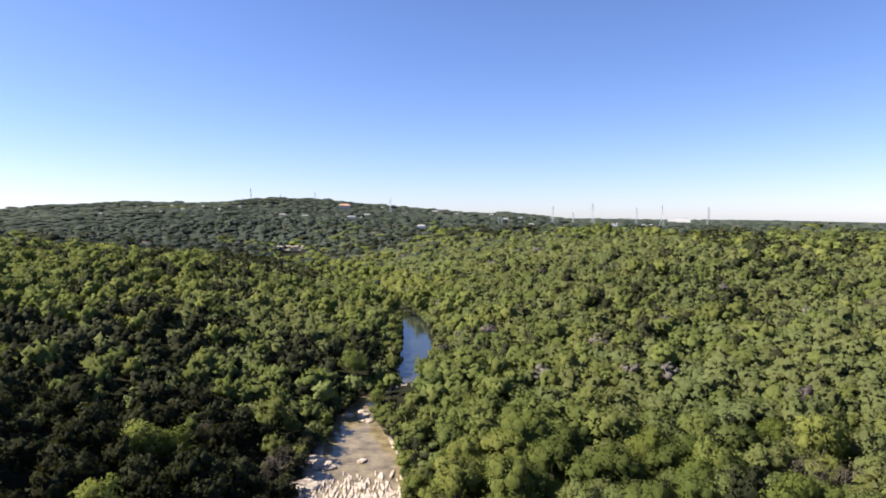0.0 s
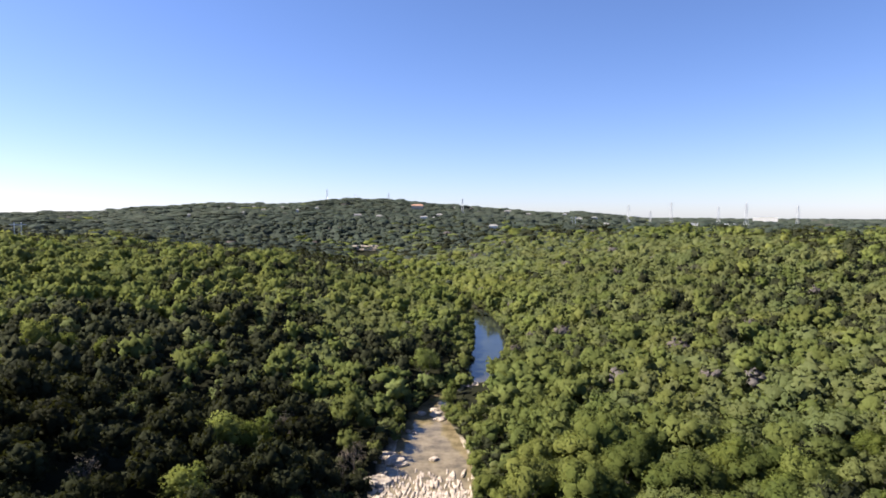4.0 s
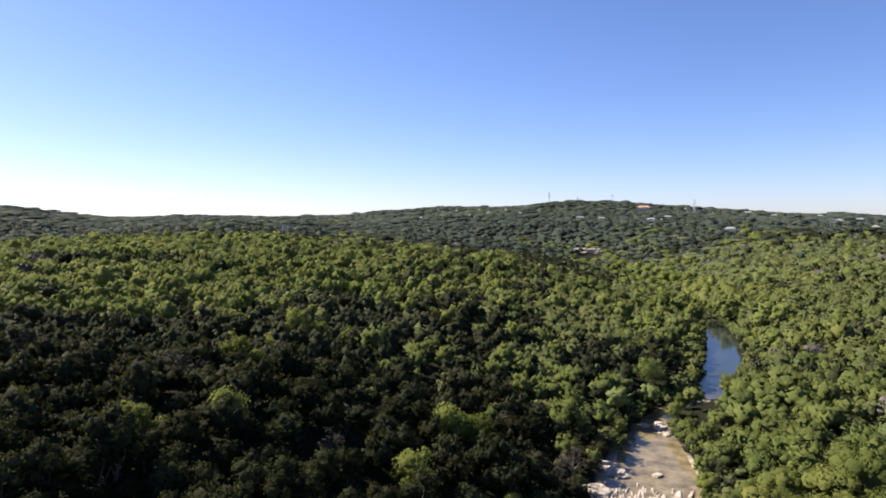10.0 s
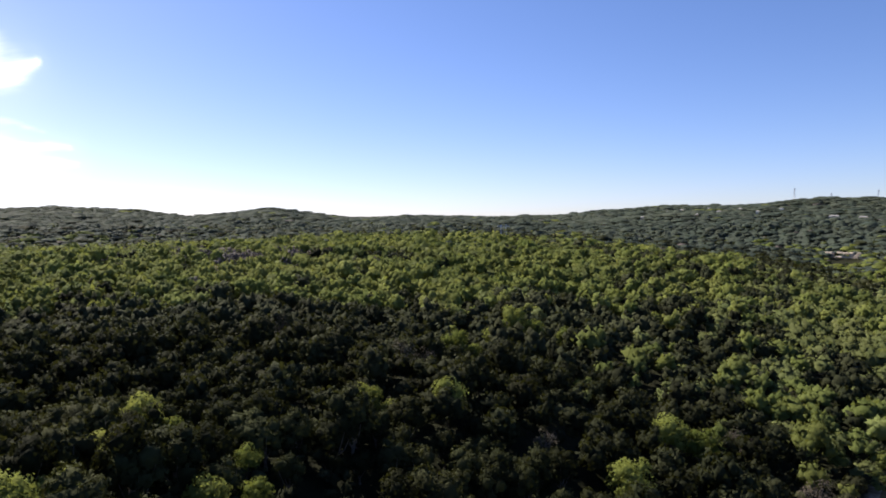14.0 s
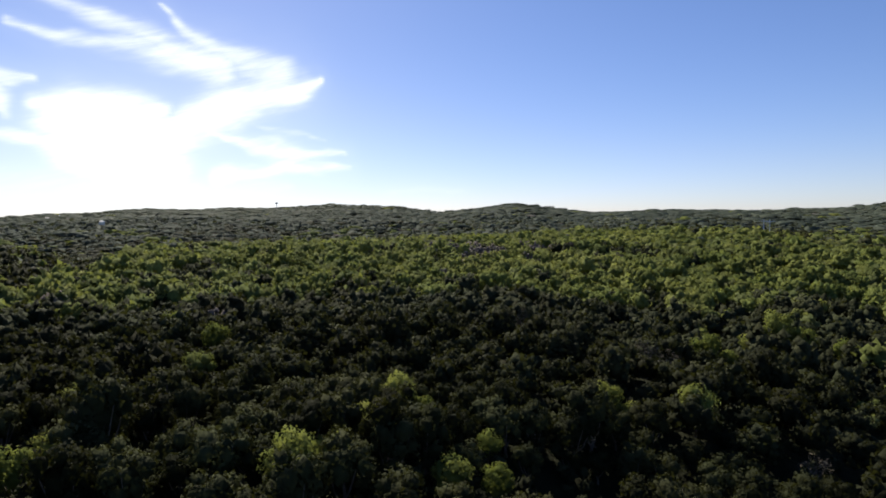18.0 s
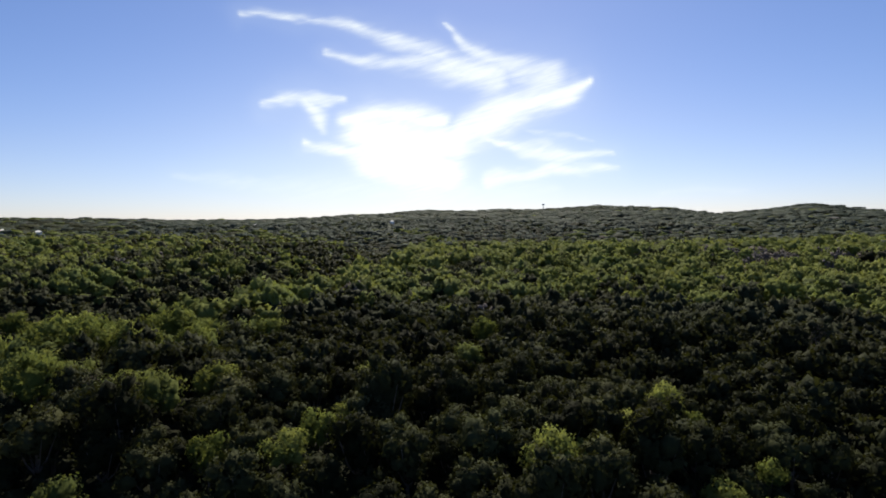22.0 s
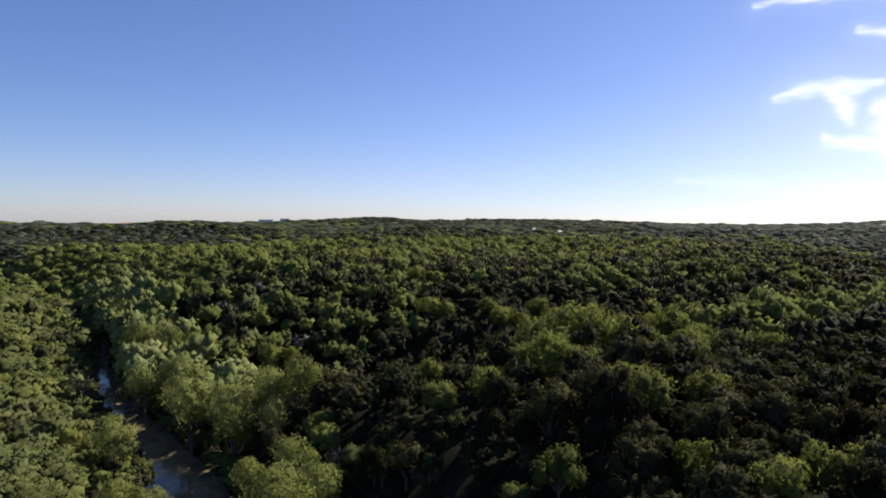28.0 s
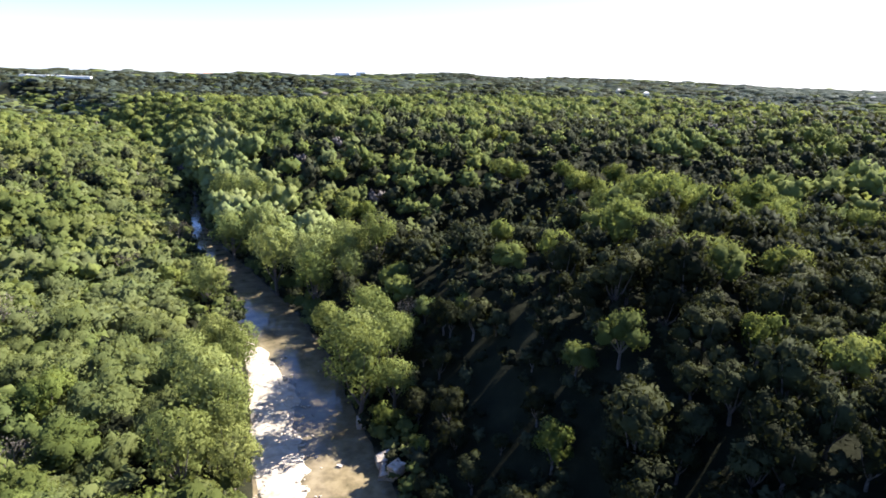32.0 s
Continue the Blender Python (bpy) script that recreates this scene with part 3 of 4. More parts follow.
def protos_for(kind, level):
    out = []
    for k in range(7):
        rng = np.random.default_rng(900 + 31 * k + 7 * level + ord(kind[0]))
        if level == 0:
            out.append(crown_mesh(kind, rng, 230, 0.27, 0 if kind == "sycamore" else 1, 0 if kind == "bare" else 0.55, RISE.get(kind, 0.0)))
        elif level == 1:
            v, f, nn = crown_mesh(kind, rng, 28, 0.48, 1, 0.4 if kind == "bare" else 0.60, 0.2 + RISE.get(kind, 0.0))
            keep = v[f].mean(1)[:, 2] > SHAPE[kind][0] * (1 - SHAPE[kind][2] * 0.80)
            out.append((v, f[keep], nn))
        elif level < 4:
            low = 0.9 if level == 2 else 0.5
            v, f, nn = crown_mesh(kind, rng, 11 if level == 2 else 3, 0.95 if level == 2 else 1.1, heart=0.72, rise=0.45 if level == 2 else 0.9)
            keep = v[f].mean(1)[:, 2] > SHAPE[kind][0] * (1 - SHAPE[kind][2] * 0.62)
            wide = 1.05 if level == 2 else 1.4
            out.append((v * (wide, wide, low) - (0, 0, 0.0 if level == 2 else 1.1), f[keep], nn + rng.normal(size=nn.shape) * 0.18))
        else:
            h, rad = SHAPE[kind][:2]
            v = ICO_V * rng.uniform(0.82, 1.18, (12, 1)) * (rad * 1.65, rad * 1.65, h * 0.12) + (0, 0, h * 0.20)
            out.append((v, ICO_F[v[ICO_F].mean(1)[:, 2] > h * 0.19], ICO_V * 0.6 + (0, 0, 1.3) + rng.normal(size=(12, 3)) * 0.10))
    return out


PLURAL = {"juniper": "junipers", "scrub": "olive scrub oaks", "oak": "live oaks", "elm": "bright deciduous trees", "sycamore": "pale creekside trees", "bare": "bare grey trees"}
LIMIT = {"juniper": 300, "scrub": 200, "oak": 150, "elm": 110, "sycamore": 110, "bare": 40}


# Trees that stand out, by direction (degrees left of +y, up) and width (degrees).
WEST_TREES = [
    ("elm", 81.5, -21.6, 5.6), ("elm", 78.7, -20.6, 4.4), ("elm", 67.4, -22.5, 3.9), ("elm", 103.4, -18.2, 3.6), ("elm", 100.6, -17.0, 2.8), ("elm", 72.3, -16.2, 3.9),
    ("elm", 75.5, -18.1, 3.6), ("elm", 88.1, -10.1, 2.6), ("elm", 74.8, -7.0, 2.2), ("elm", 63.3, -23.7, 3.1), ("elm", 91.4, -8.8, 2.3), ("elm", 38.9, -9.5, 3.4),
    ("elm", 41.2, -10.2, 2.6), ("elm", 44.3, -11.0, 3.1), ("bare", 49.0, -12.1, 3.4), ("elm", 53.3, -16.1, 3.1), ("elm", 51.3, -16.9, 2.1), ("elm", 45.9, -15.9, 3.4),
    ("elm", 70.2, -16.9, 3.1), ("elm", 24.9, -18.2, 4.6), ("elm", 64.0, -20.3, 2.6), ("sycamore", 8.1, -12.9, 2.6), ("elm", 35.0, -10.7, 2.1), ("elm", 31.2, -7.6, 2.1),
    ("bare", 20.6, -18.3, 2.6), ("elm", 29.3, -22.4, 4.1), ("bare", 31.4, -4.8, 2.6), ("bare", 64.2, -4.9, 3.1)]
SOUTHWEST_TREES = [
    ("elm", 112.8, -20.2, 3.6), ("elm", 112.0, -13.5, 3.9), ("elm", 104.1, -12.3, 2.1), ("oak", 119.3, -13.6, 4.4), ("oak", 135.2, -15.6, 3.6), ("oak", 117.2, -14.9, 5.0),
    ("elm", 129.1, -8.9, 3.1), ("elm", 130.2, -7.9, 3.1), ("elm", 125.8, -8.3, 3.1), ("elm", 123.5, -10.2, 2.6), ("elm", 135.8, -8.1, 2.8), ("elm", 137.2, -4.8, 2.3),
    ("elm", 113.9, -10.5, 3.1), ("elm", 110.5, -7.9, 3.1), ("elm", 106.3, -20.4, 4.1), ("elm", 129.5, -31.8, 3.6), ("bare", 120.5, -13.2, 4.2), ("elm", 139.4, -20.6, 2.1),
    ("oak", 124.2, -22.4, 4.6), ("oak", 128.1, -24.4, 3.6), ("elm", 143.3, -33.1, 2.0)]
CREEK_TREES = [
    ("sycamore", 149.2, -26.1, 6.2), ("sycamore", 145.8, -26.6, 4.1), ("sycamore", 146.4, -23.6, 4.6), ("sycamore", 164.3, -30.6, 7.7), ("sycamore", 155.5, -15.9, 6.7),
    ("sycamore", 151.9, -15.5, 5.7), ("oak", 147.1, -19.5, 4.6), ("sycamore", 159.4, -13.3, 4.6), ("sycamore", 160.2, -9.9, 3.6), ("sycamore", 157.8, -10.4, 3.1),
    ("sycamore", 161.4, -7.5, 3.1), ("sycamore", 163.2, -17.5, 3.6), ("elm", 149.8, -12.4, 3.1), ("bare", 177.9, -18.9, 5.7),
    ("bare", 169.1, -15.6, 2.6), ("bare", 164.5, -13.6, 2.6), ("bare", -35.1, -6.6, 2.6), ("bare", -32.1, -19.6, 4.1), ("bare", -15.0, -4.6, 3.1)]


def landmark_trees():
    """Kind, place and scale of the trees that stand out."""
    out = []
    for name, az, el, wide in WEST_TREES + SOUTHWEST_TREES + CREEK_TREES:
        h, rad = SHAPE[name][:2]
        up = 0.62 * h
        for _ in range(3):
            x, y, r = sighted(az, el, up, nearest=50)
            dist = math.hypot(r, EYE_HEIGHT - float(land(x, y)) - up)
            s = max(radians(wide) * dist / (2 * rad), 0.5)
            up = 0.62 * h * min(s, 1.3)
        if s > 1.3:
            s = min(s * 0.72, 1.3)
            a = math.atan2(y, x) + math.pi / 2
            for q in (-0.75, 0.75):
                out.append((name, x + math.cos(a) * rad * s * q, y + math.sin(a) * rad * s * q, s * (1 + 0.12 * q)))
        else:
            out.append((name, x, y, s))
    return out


BANK_TREES = [("sycamore", -18.6, 172, 0.52), ("oak", -19.0, 181, 0.68), ("oak", -18.4, 190, 0.62), ("oak", -15.0, 163, 0.62), ("scrub", -12.4, 155, 0.75), ("oak", -5.0, 200, 0.9)]
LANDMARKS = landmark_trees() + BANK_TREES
CLEAR = [(x, y, 1.0 + SHAPE[n][1] * s * 0.85) for n, x, y, s in LANDMARKS] + [(-10.5, 172, 5.0), (-11.0, 182, 6.5), (-12.0, 194, 6.5), (-12.5, 204, 5.0)]


def undergrowth(east):
    """Low shrubs that fill the gaps under the farther trees, a rough sheet of leaf clumps."""
    rng = np.random.default_rng(77)
    turns, r = 420, np.array([(58 if east else 262) * 1.018 ** i for i in range(230 if east else 146)])
    a = np.linspace(0, 2 * math.pi, turns, endpoint=False)
    jit = rng.uniform(-0.4, 0.4, (len(r), turns))
    rr = r[:, None] * (1 + 0.018 * jit)
    aa = a[None] + rng.uniform(-0.4, 0.4, (len(r), turns)) * (a[1] - a[0])
    x, y = -np.sin(aa) * rr, np.cos(aa) * rr
    d, side, along = to_line(x, y, CREEK)
    d = d - creek_half(along)
    lift = (((1.6 * step(60, 95, rr) + 1.8 * step(150, 210, rr)) * step(4, 26, d) if east else 3.0 * step(270, 400, rr)) + 1.9 * step(390, 520, rr)) * step(5, 20, d) * (1 - 0.82 * step(540, 760, rr))
    z = land(x, y) + lift * rng.uniform(0.65, 1.25, rr.shape) - 0.4
    tint = np.clip(rng.uniform(0, 1, rr.shape) * 0.4 + 0.6 * value_noise(x, y, 40, 71), 0, 1)
    i, j = np.meshgrid(np.arange(len(r) - 1), np.arange(turns), indexing="ij")
    k = (j + 1) % turns
    quads = np.stack([i * turns + j, i * turns + k, (i + 1) * turns + k, (i + 1) * turns + j], -1)
    keep = ((d > 5) & (lift > 0.15) & ((side > 0) == east) & in_view(x, y))[:-1]
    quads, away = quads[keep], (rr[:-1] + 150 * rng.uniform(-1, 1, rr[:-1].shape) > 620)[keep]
    for material, q in ((LEAF_FAR["scrub" if east else "oak"], quads[~away]), (LEAF_HAZED, quads[away])):
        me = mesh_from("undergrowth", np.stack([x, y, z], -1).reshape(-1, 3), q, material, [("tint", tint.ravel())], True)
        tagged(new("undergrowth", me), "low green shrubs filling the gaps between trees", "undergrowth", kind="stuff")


def plant():
    """The woods: the nearest trees one by one, the rest joined by kind and distance."""
    zones = [(0, *spread(3, 160, 5.5, 11)), (1, *spread(160, 400, 5.7, 12)), (2, *sweep(401, 620, 0.0102, 13)), (3, *sweep(621, 1300, 0.0122, 14)), (4, *sweep(1301, 3700, 0.0100, 15))]
    singles = {k: [] for k in KINDS}
    for level, x, y in zones:
        rng = np.random.default_rng(500 + level)
        kind, d = kinds_at(x, y, 600 + level)
        seen = in_view(x, y) | (rng.uniform(size=x.shape) < (0.12 if level < 2 else 0.08))
        ok = seen & (d > np.where((x > -40) & (y < -45) & (y > -90) & (x < 0), 2.6, 0.6))
        for cx, cy, cr in CLEAR:
            ok &= np.hypot(x - cx, y - cy) > cr
        gap = (x < -30) & (y > -150) & (y < 150) & (np.hypot(x, y) < 210) & (d > 4)
        thin = np.where((y < 60) & (d > 42), 0.02, 0.10) + np.where((y < 60) & (d > 42), 0.0, 0.36) * (value_noise(x, y, 11, 57) > 0.6)
        ok &= ~(gap & (rng.uniform(size=x.shape) < thin))
        x, y, kind, d = x[ok], y[ok], kind[ok], d[ok]
        r = np.hypot(x, y)
        size = 0.66 + 1.0 * rng.beta(1.5, 2.3, x.shape)
        if level > 1:
            size = size * np.clip(r * 0.0095 / 4.6, 1.0, 4.0) ** (0.5 if level == 2 else 0.72)
        if level > 2:
            size = size * rng.uniform(0.62, 1.45, x.shape) * (0.76 if level == 4 else 1.0)
        size = np.where((y > 90) & (y < 340) & (d < 9), size * 0.68, size)
        size = np.where((y > -270) & (y < -112) & (x > -95) & (d < 11) & (to_line(x, y, CREEK)[1] > 0), size * 0.55, size)
        size = size * (1 + 0.25 * np.exp(-(to_line(x, y, CREST)[0] / 15.0) ** 2))
        size = np.where((y < -40) & (y > -88) & (x < -30) & (d < 30), size * 0.62, size)
        tint = np.clip(rng.uniform(0, 1, x.shape) * 0.6 + value_noise(x, y, 60, 51) * 0.5, 0, 1)
        if level > 2:
            tint = np.clip(rng.uniform(0, 1, x.shape) * 0.30 + value_noise(x, y, 170, 52) * 0.55 + value_noise(x, y, 480, 53) * 0.45 - 0.15, 0, 1)
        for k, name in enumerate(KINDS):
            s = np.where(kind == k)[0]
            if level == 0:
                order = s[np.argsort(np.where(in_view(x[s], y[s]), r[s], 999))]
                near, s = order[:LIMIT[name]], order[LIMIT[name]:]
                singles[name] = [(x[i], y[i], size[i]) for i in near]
            # Share of trees that take the haze-tinted leaf colour, growing with distance.
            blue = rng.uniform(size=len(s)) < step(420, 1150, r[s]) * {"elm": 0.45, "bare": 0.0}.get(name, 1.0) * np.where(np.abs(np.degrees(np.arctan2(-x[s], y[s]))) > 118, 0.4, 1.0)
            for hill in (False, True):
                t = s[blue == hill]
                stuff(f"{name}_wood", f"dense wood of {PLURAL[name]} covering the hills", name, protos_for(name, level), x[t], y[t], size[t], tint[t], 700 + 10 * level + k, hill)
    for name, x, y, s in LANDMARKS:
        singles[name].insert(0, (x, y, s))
    return singles


def bank_shrubs():
    """Small dense shrubs that overhang the creek's edges."""
    rng = np.random.default_rng(88)
    x, y = spread(3, 390, 2.3, 16)
    d, side, along = to_line(x, y, CREEK)
    d = d - creek_half(along)
    open_bar = (side > 0) & (y < -50) & (y > -126)
    ledge = (side < 0) & (y > 112) & (y < 146)
    ok = (d > -0.6) & (d < 4.5) & ~(open_bar & (d < 1.5)) & ~(ledge & (d < 3.0)) & ~((side > 0) & (y > 172) & (y < 213))
    x, y = x[ok], y[ok]
    size = rng.uniform(0.38, 0.62, x.shape)
    which = rng.uniform(size=x.shape)
    for name, a, b in (("juniper", 0.0, 0.4), ("oak", 0.4, 0.75), ("scrub", 0.75, 1.0)):
        s = (which >= a) & (which < b)
        stuff("bank_shrubs", f"low dense shrubs along the creek's edge", name, protos_for(name, 1), x[s], y[s], size[s], rng.uniform(0, 1, int(s.sum())), 800)


def floor_shrubs():
    """Brush between the trees: sparse and dark on the western slopes, head-high and close on the eastern side."""
    for label, near, far, gap, small, large, east, level in (
            ("dark brush on the shaded slope", 4, 125, 2.8, 0.34, 0.60, False, 1),
            ("dark brush on the shaded slope", 125, 170, 2.8, 0.40, 0.60, False, 2),
            ("head-high olive brush closing the canopy", 4, 105, 3.0, 0.45, 0.80, True, 1),
            ("head-high olive brush closing the canopy", 105, 420, 3.2, 0.50, 0.86, True, 2)):
        rng = np.random.default_rng(91 + near + east)
        x, y = spread(near, far, gap, 17)
        d, side, along = to_line(x, y, CREEK)
        ok = (d - creek_half(along) > 3.5) & in_view(x, y) & ((side > 0) == east) & (rng.uniform(size=x.shape) < (0.95 if east else 0.62)) & ~((x > -20) & (x < -5) & (y > 165) & (y < 213))
        x, y = x[ok], y[ok]
        which = rng.uniform(size=x.shape) * 0.6 + 0.7 * value_noise(x, y, 25, 45) + (0.25 if east else -0.6)
        size = rng.uniform(small, large, x.shape) * (step(0, 30, d[ok]) * 0.4 + 0.6)
        for name, p, q in (("juniper", -1.0, 0.62), ("oak", 0.62, 0.9), ("scrub", 0.9, 2.0)):
            s = (which >= p) & (which < q)
            stuff("floor_shrubs", label, name, protos_for(name, level), x[s], y[s], size[s], rng.uniform(0, 1, int(s.sum())), 810)


def plant_singles(singles):
    for name, places in singles.items():
        rng = random.Random(len(name))
        models = tree_models(name, 5)
        for i, (x, y, s) in enumerate(places):
            m = Matrix.LocRotScale((x, y, float(land(x, y)) - 0.05), Euler((rng.uniform(-0.05, 0.05), rng.uniform(-0.05, 0.05), rng.uniform(0, 6.28))), (s, s, s * rng.uniform(0.9, 1.15)))
            if i < len(models):
                models[i].matrix_basis = m
            else:
                source = models[i % len(models)]
                scale = Matrix.Diagonal((*source.scale, 1)).inverted()
                copy_thing(source, m @ scale)




# ---- clouds ----
# Cirrus wisps: thickness, then points along each one (degrees left of +y, degrees up, half width in degrees).
WISPS = [
    (1.0, [(109.3, 17.3, 0.33), (103.8, 17.5, 0.44), (99.7, 17.1, 0.65), (95.2, 15.6, 0.87), (91.1, 14.2, 1.31), (87.1, 12.9, 1.44)]),
    (1.0, [(102.5, 14.7, 0.33), (99.2, 14.1, 0.77), (94.6, 14.0, 1.18), (90.1, 13.2, 1.44), (87.1, 12.4, 1.70)]),
    (1.0, [(91.7, 17.3, 0.27), (90.1, 15.7, 0.65), (87.6, 14.3, 1.18), (84.7, 13.3, 1.57), (82.3, 12.7, 1.70)]),
    (1.3, [(79.0, 12.3, 0.33), (80.9, 11.3, 1.44), (83.3, 10.8, 2.15), (86.2, 9.7, 2.42), (88.6, 8.4, 2.03), (90.4, 7.4, 1.63)]),
    (1.0, [(107.3, 10.2, 0.33), (105.4, 10.5, 0.77), (102.8, 10.8, 0.87), (101.0, 10.9, 0.33)]),
    (1.0, [(104.4, 10.3, 0.87), (103.1, 9.2, 0.87), (102.6, 8.2, 0.44)]),
    (1.2, [(101.1, 9.1, 0.77), (98.2, 9.6, 1.44), (95.2, 9.5, 1.57), (91.9, 9.0, 0.87)]),
    (1.3, [(99.8, 8.3, 1.97), (96.7, 7.5, 2.69), (94.2, 7.0, 2.95), (91.1, 7.2, 1.88)]),
    (1.3, [(97.8, 5.8, 2.42), (94.7, 4.8, 3.21), (91.4, 4.1, 2.15)]),
    (1.0, [(103.9, 6.9, 0.33), (101.3, 6.6, 0.65), (98.8, 5.8, 1.44)]),
    (1.0, [(87.6, 7.4, 0.33), (85.2, 6.4, 0.82), (82.3, 6.1, 1.10), (79.5, 5.9, 0.71), (76.9, 6.0, 0.27)]),
    (1.0, [(87.6, 3.7, 0.71), (84.7, 4.1, 0.77), (81.8, 4.9, 0.77), (79.0, 4.5, 0.82), (76.3, 4.4, 0.27)]),
    (0.6, [(84.0, 7.9, 0.22), (81.4, 7.4, 0.44), (78.4, 7.2, 0.22)]),
    (0.5, [(115.3, 3.8, 0.33), (110.0, 3.3, 1.18), (102.9, 3.0, 1.71), (94.7, 2.2, 2.69), (87.6, 2.4, 1.71), (81.8, 2.8, 1.18)]),
    (0.4, [(72.5, 2.3, 0.27), (69.6, 2.7, 0.44), (66.2, 2.1, 0.27)]),
    (0.16, [(-18, 10.7, 0.2), (-19.9, 10.4, 0.35), (-22.4, 9.9, 0.2)]),
    (0.16, [(130.5, 4.2, 0.2), (129.5, 4.2, 0.3), (128.4, 4.25, 0.2)])]


def cloud_mat():
    m, tree, out = mat("thin_white_cloud")
    at = {}
    for key in ("body", "sky_glow", "along", "up"):
        a = tree.nodes.new("ShaderNodeAttribute")
        a.attribute_name = key
        at[key] = a.outputs["Fac"]

    def fibres(length, width, detail, seed):
        place = tree.nodes.new("ShaderNodeCombineXYZ")
        tree.links.new(math_node(tree, "MULTIPLY", math_node(tree, "ADD", at["along"], math_node(tree, "MULTIPLY", at["up"], 0.9)), 1.0 / length), place.inputs[0])
        tree.links.new(math_node(tree, "MULTIPLY", math_node(tree, "ADD", at["up"], math_node(tree, "MULTIPLY", at["along"], 0.22)), 1.0 / width), place.inputs[1])
        place.inputs[2].default_value = seed
        n = node(tree, "TexNoise", Scale=1.0, Detail=detail, Roughness=0.6, Distortion=0.5)
        tree.links.new(place.outputs[0], n.inputs["Vector"])
        return math_node(tree, "SUBTRACT", n.outputs["Fac"], 0.5)
    rough = math_node(tree, "ADD", math_node(tree, "MULTIPLY", fibres(5.0, 0.8, 5.0, 3.0), 1.5), math_node(tree, "MULTIPLY", fibres(1.6, 0.9, 3.0, 8.0), 0.45))
    soft = tree.nodes.new("ShaderNodeMapRange")
    soft.interpolation_type = "SMOOTHSTEP"
    soft.inputs[1].default_value, soft.inputs[2].default_value = 0.10, 1.85
    tree.links.new(math_node(tree, "ADD", at["body"], math_node(tree, "MULTIPLY", rough, math_node(tree, "MINIMUM", at["body"], 0.8))), soft.inputs[0])
    alpha = math_node(tree, "ADD", soft.outputs[0], at["sky_glow"], True)
    # The cloud emits its brightness, standing in for sunlight falling on it.
    glow = node(tree, "Emission", Strength=0.75)
    glow.inputs["Color"].default_value = (0.93, 0.985, 1.0, 1)
    clear = tree.nodes.new("ShaderNodeBsdfTransparent")
    both = tree.nodes.new("ShaderNodeMixShader")
    tree.links.new(alpha, both.inputs[0])
    tree.links.new(clear.outputs[0], both.inputs[1])
    tree.links.new(glow.outputs[0], both.inputs[2])
    tree.links.new(both.outputs[0], out.inputs[0])
    return m


def cloud_sheet(name, label, wisps, az0, az1, el0, el1, gap, sky_glow=0.0, far=4700.0):
    """A piece of the high sky whose cloud thickens along the wisps."""
    az, el = np.meshgrid(np.arange(az0, az1 + gap, gap), np.arange(el0, el1 + gap, gap), indexing="ij")
    wa = az + (value_noise(az, el * 2, 4.0, 81) - 0.5) * 1.2
    we = el + (value_noise(az, el * 2, 3.0, 82) - 0.5) * 0.8 + (value_noise(az * 1.0, el * 3, 1.1, 83) - 0.5) * 0.35
    body, halo = np.zeros(az.shape), np.zeros(az.shape)
    for thick, points in wisps:
        p = np.array(points, float)
        s = np.linspace(0, len(p) - 1, 40 * (len(p) - 1) + 1)
        best = np.zeros(az.shape)
        for pa, pe, pw in zip(*(np.interp(s, np.arange(len(p)), p[:, c]) for c in range(3))):
            off = (wa - pa) ** 2 + (we - pe) ** 2
            best = np.maximum(best, np.exp(-off / (pw * 0.86 + 0.06) ** 2))
            halo = np.maximum(halo, 0.07 * thick * np.exp(-off / (pw * 1.6 + 0.6) ** 2))
        body = np.maximum(body, thick * best) + 0.12 * np.minimum(body, thick * best)
    edge = np.minimum(np.minimum(az - az0, az1 - az), np.minimum(el1 - el, (el - el0) + 3))
    fade = step(0, 2.0 if sky_glow else 0.4, edge)
    # Paler sky towards the sun, painted into the sheet as a broad faint glow.
    haze = sky_glow * np.exp(-((az - 94) / 17) ** 2 - ((el - 3) / 9) ** 2)
    A, E = np.radians(az), np.radians(el)
    v = np.stack([-np.sin(A) * np.cos(E), np.cos(A) * np.cos(E), np.sin(E)], -1) * far
    v[..., 2] += EYE_HEIGHT
    n, m = az.shape
    i, j = np.meshgrid(np.arange(n - 1), np.arange(m - 1), indexing="ij")
    quads = np.stack([i * m + j, (i + 1) * m + j, (i + 1) * m + j + 1, i * m + j + 1], -1).reshape(-1, 4)
    me = mesh_from(name, v.reshape(-1, 3), quads, CLOUD, [("body", (np.minimum(body, 2.0) * fade).ravel()), ("sky_glow", ((haze + (halo if sky_glow else 0)) * fade).ravel()), ("along", az.ravel()), ("up", el.ravel())], True)
    return tagged(new(name, me), label, "cloud", kind="structure")


CLOUD = cloud_mat()
cloud_sheet("cirrus_cloud", "bright feathered white cirrus over the western ridge", WISPS[:-2], 56, 132, -1.5, 22, 0.25, 0.34)
cloud_sheet("cirrus_cloud", "one faint small white wisp in the blue sky", WISPS[-2:-1], -25, -15, 8.5, 12.5, 0.2)
cloud_sheet("cirrus_cloud", "one faint small white wisp in the blue sky", WISPS[-1:], 126, 133, 2.5, 6, 0.2)


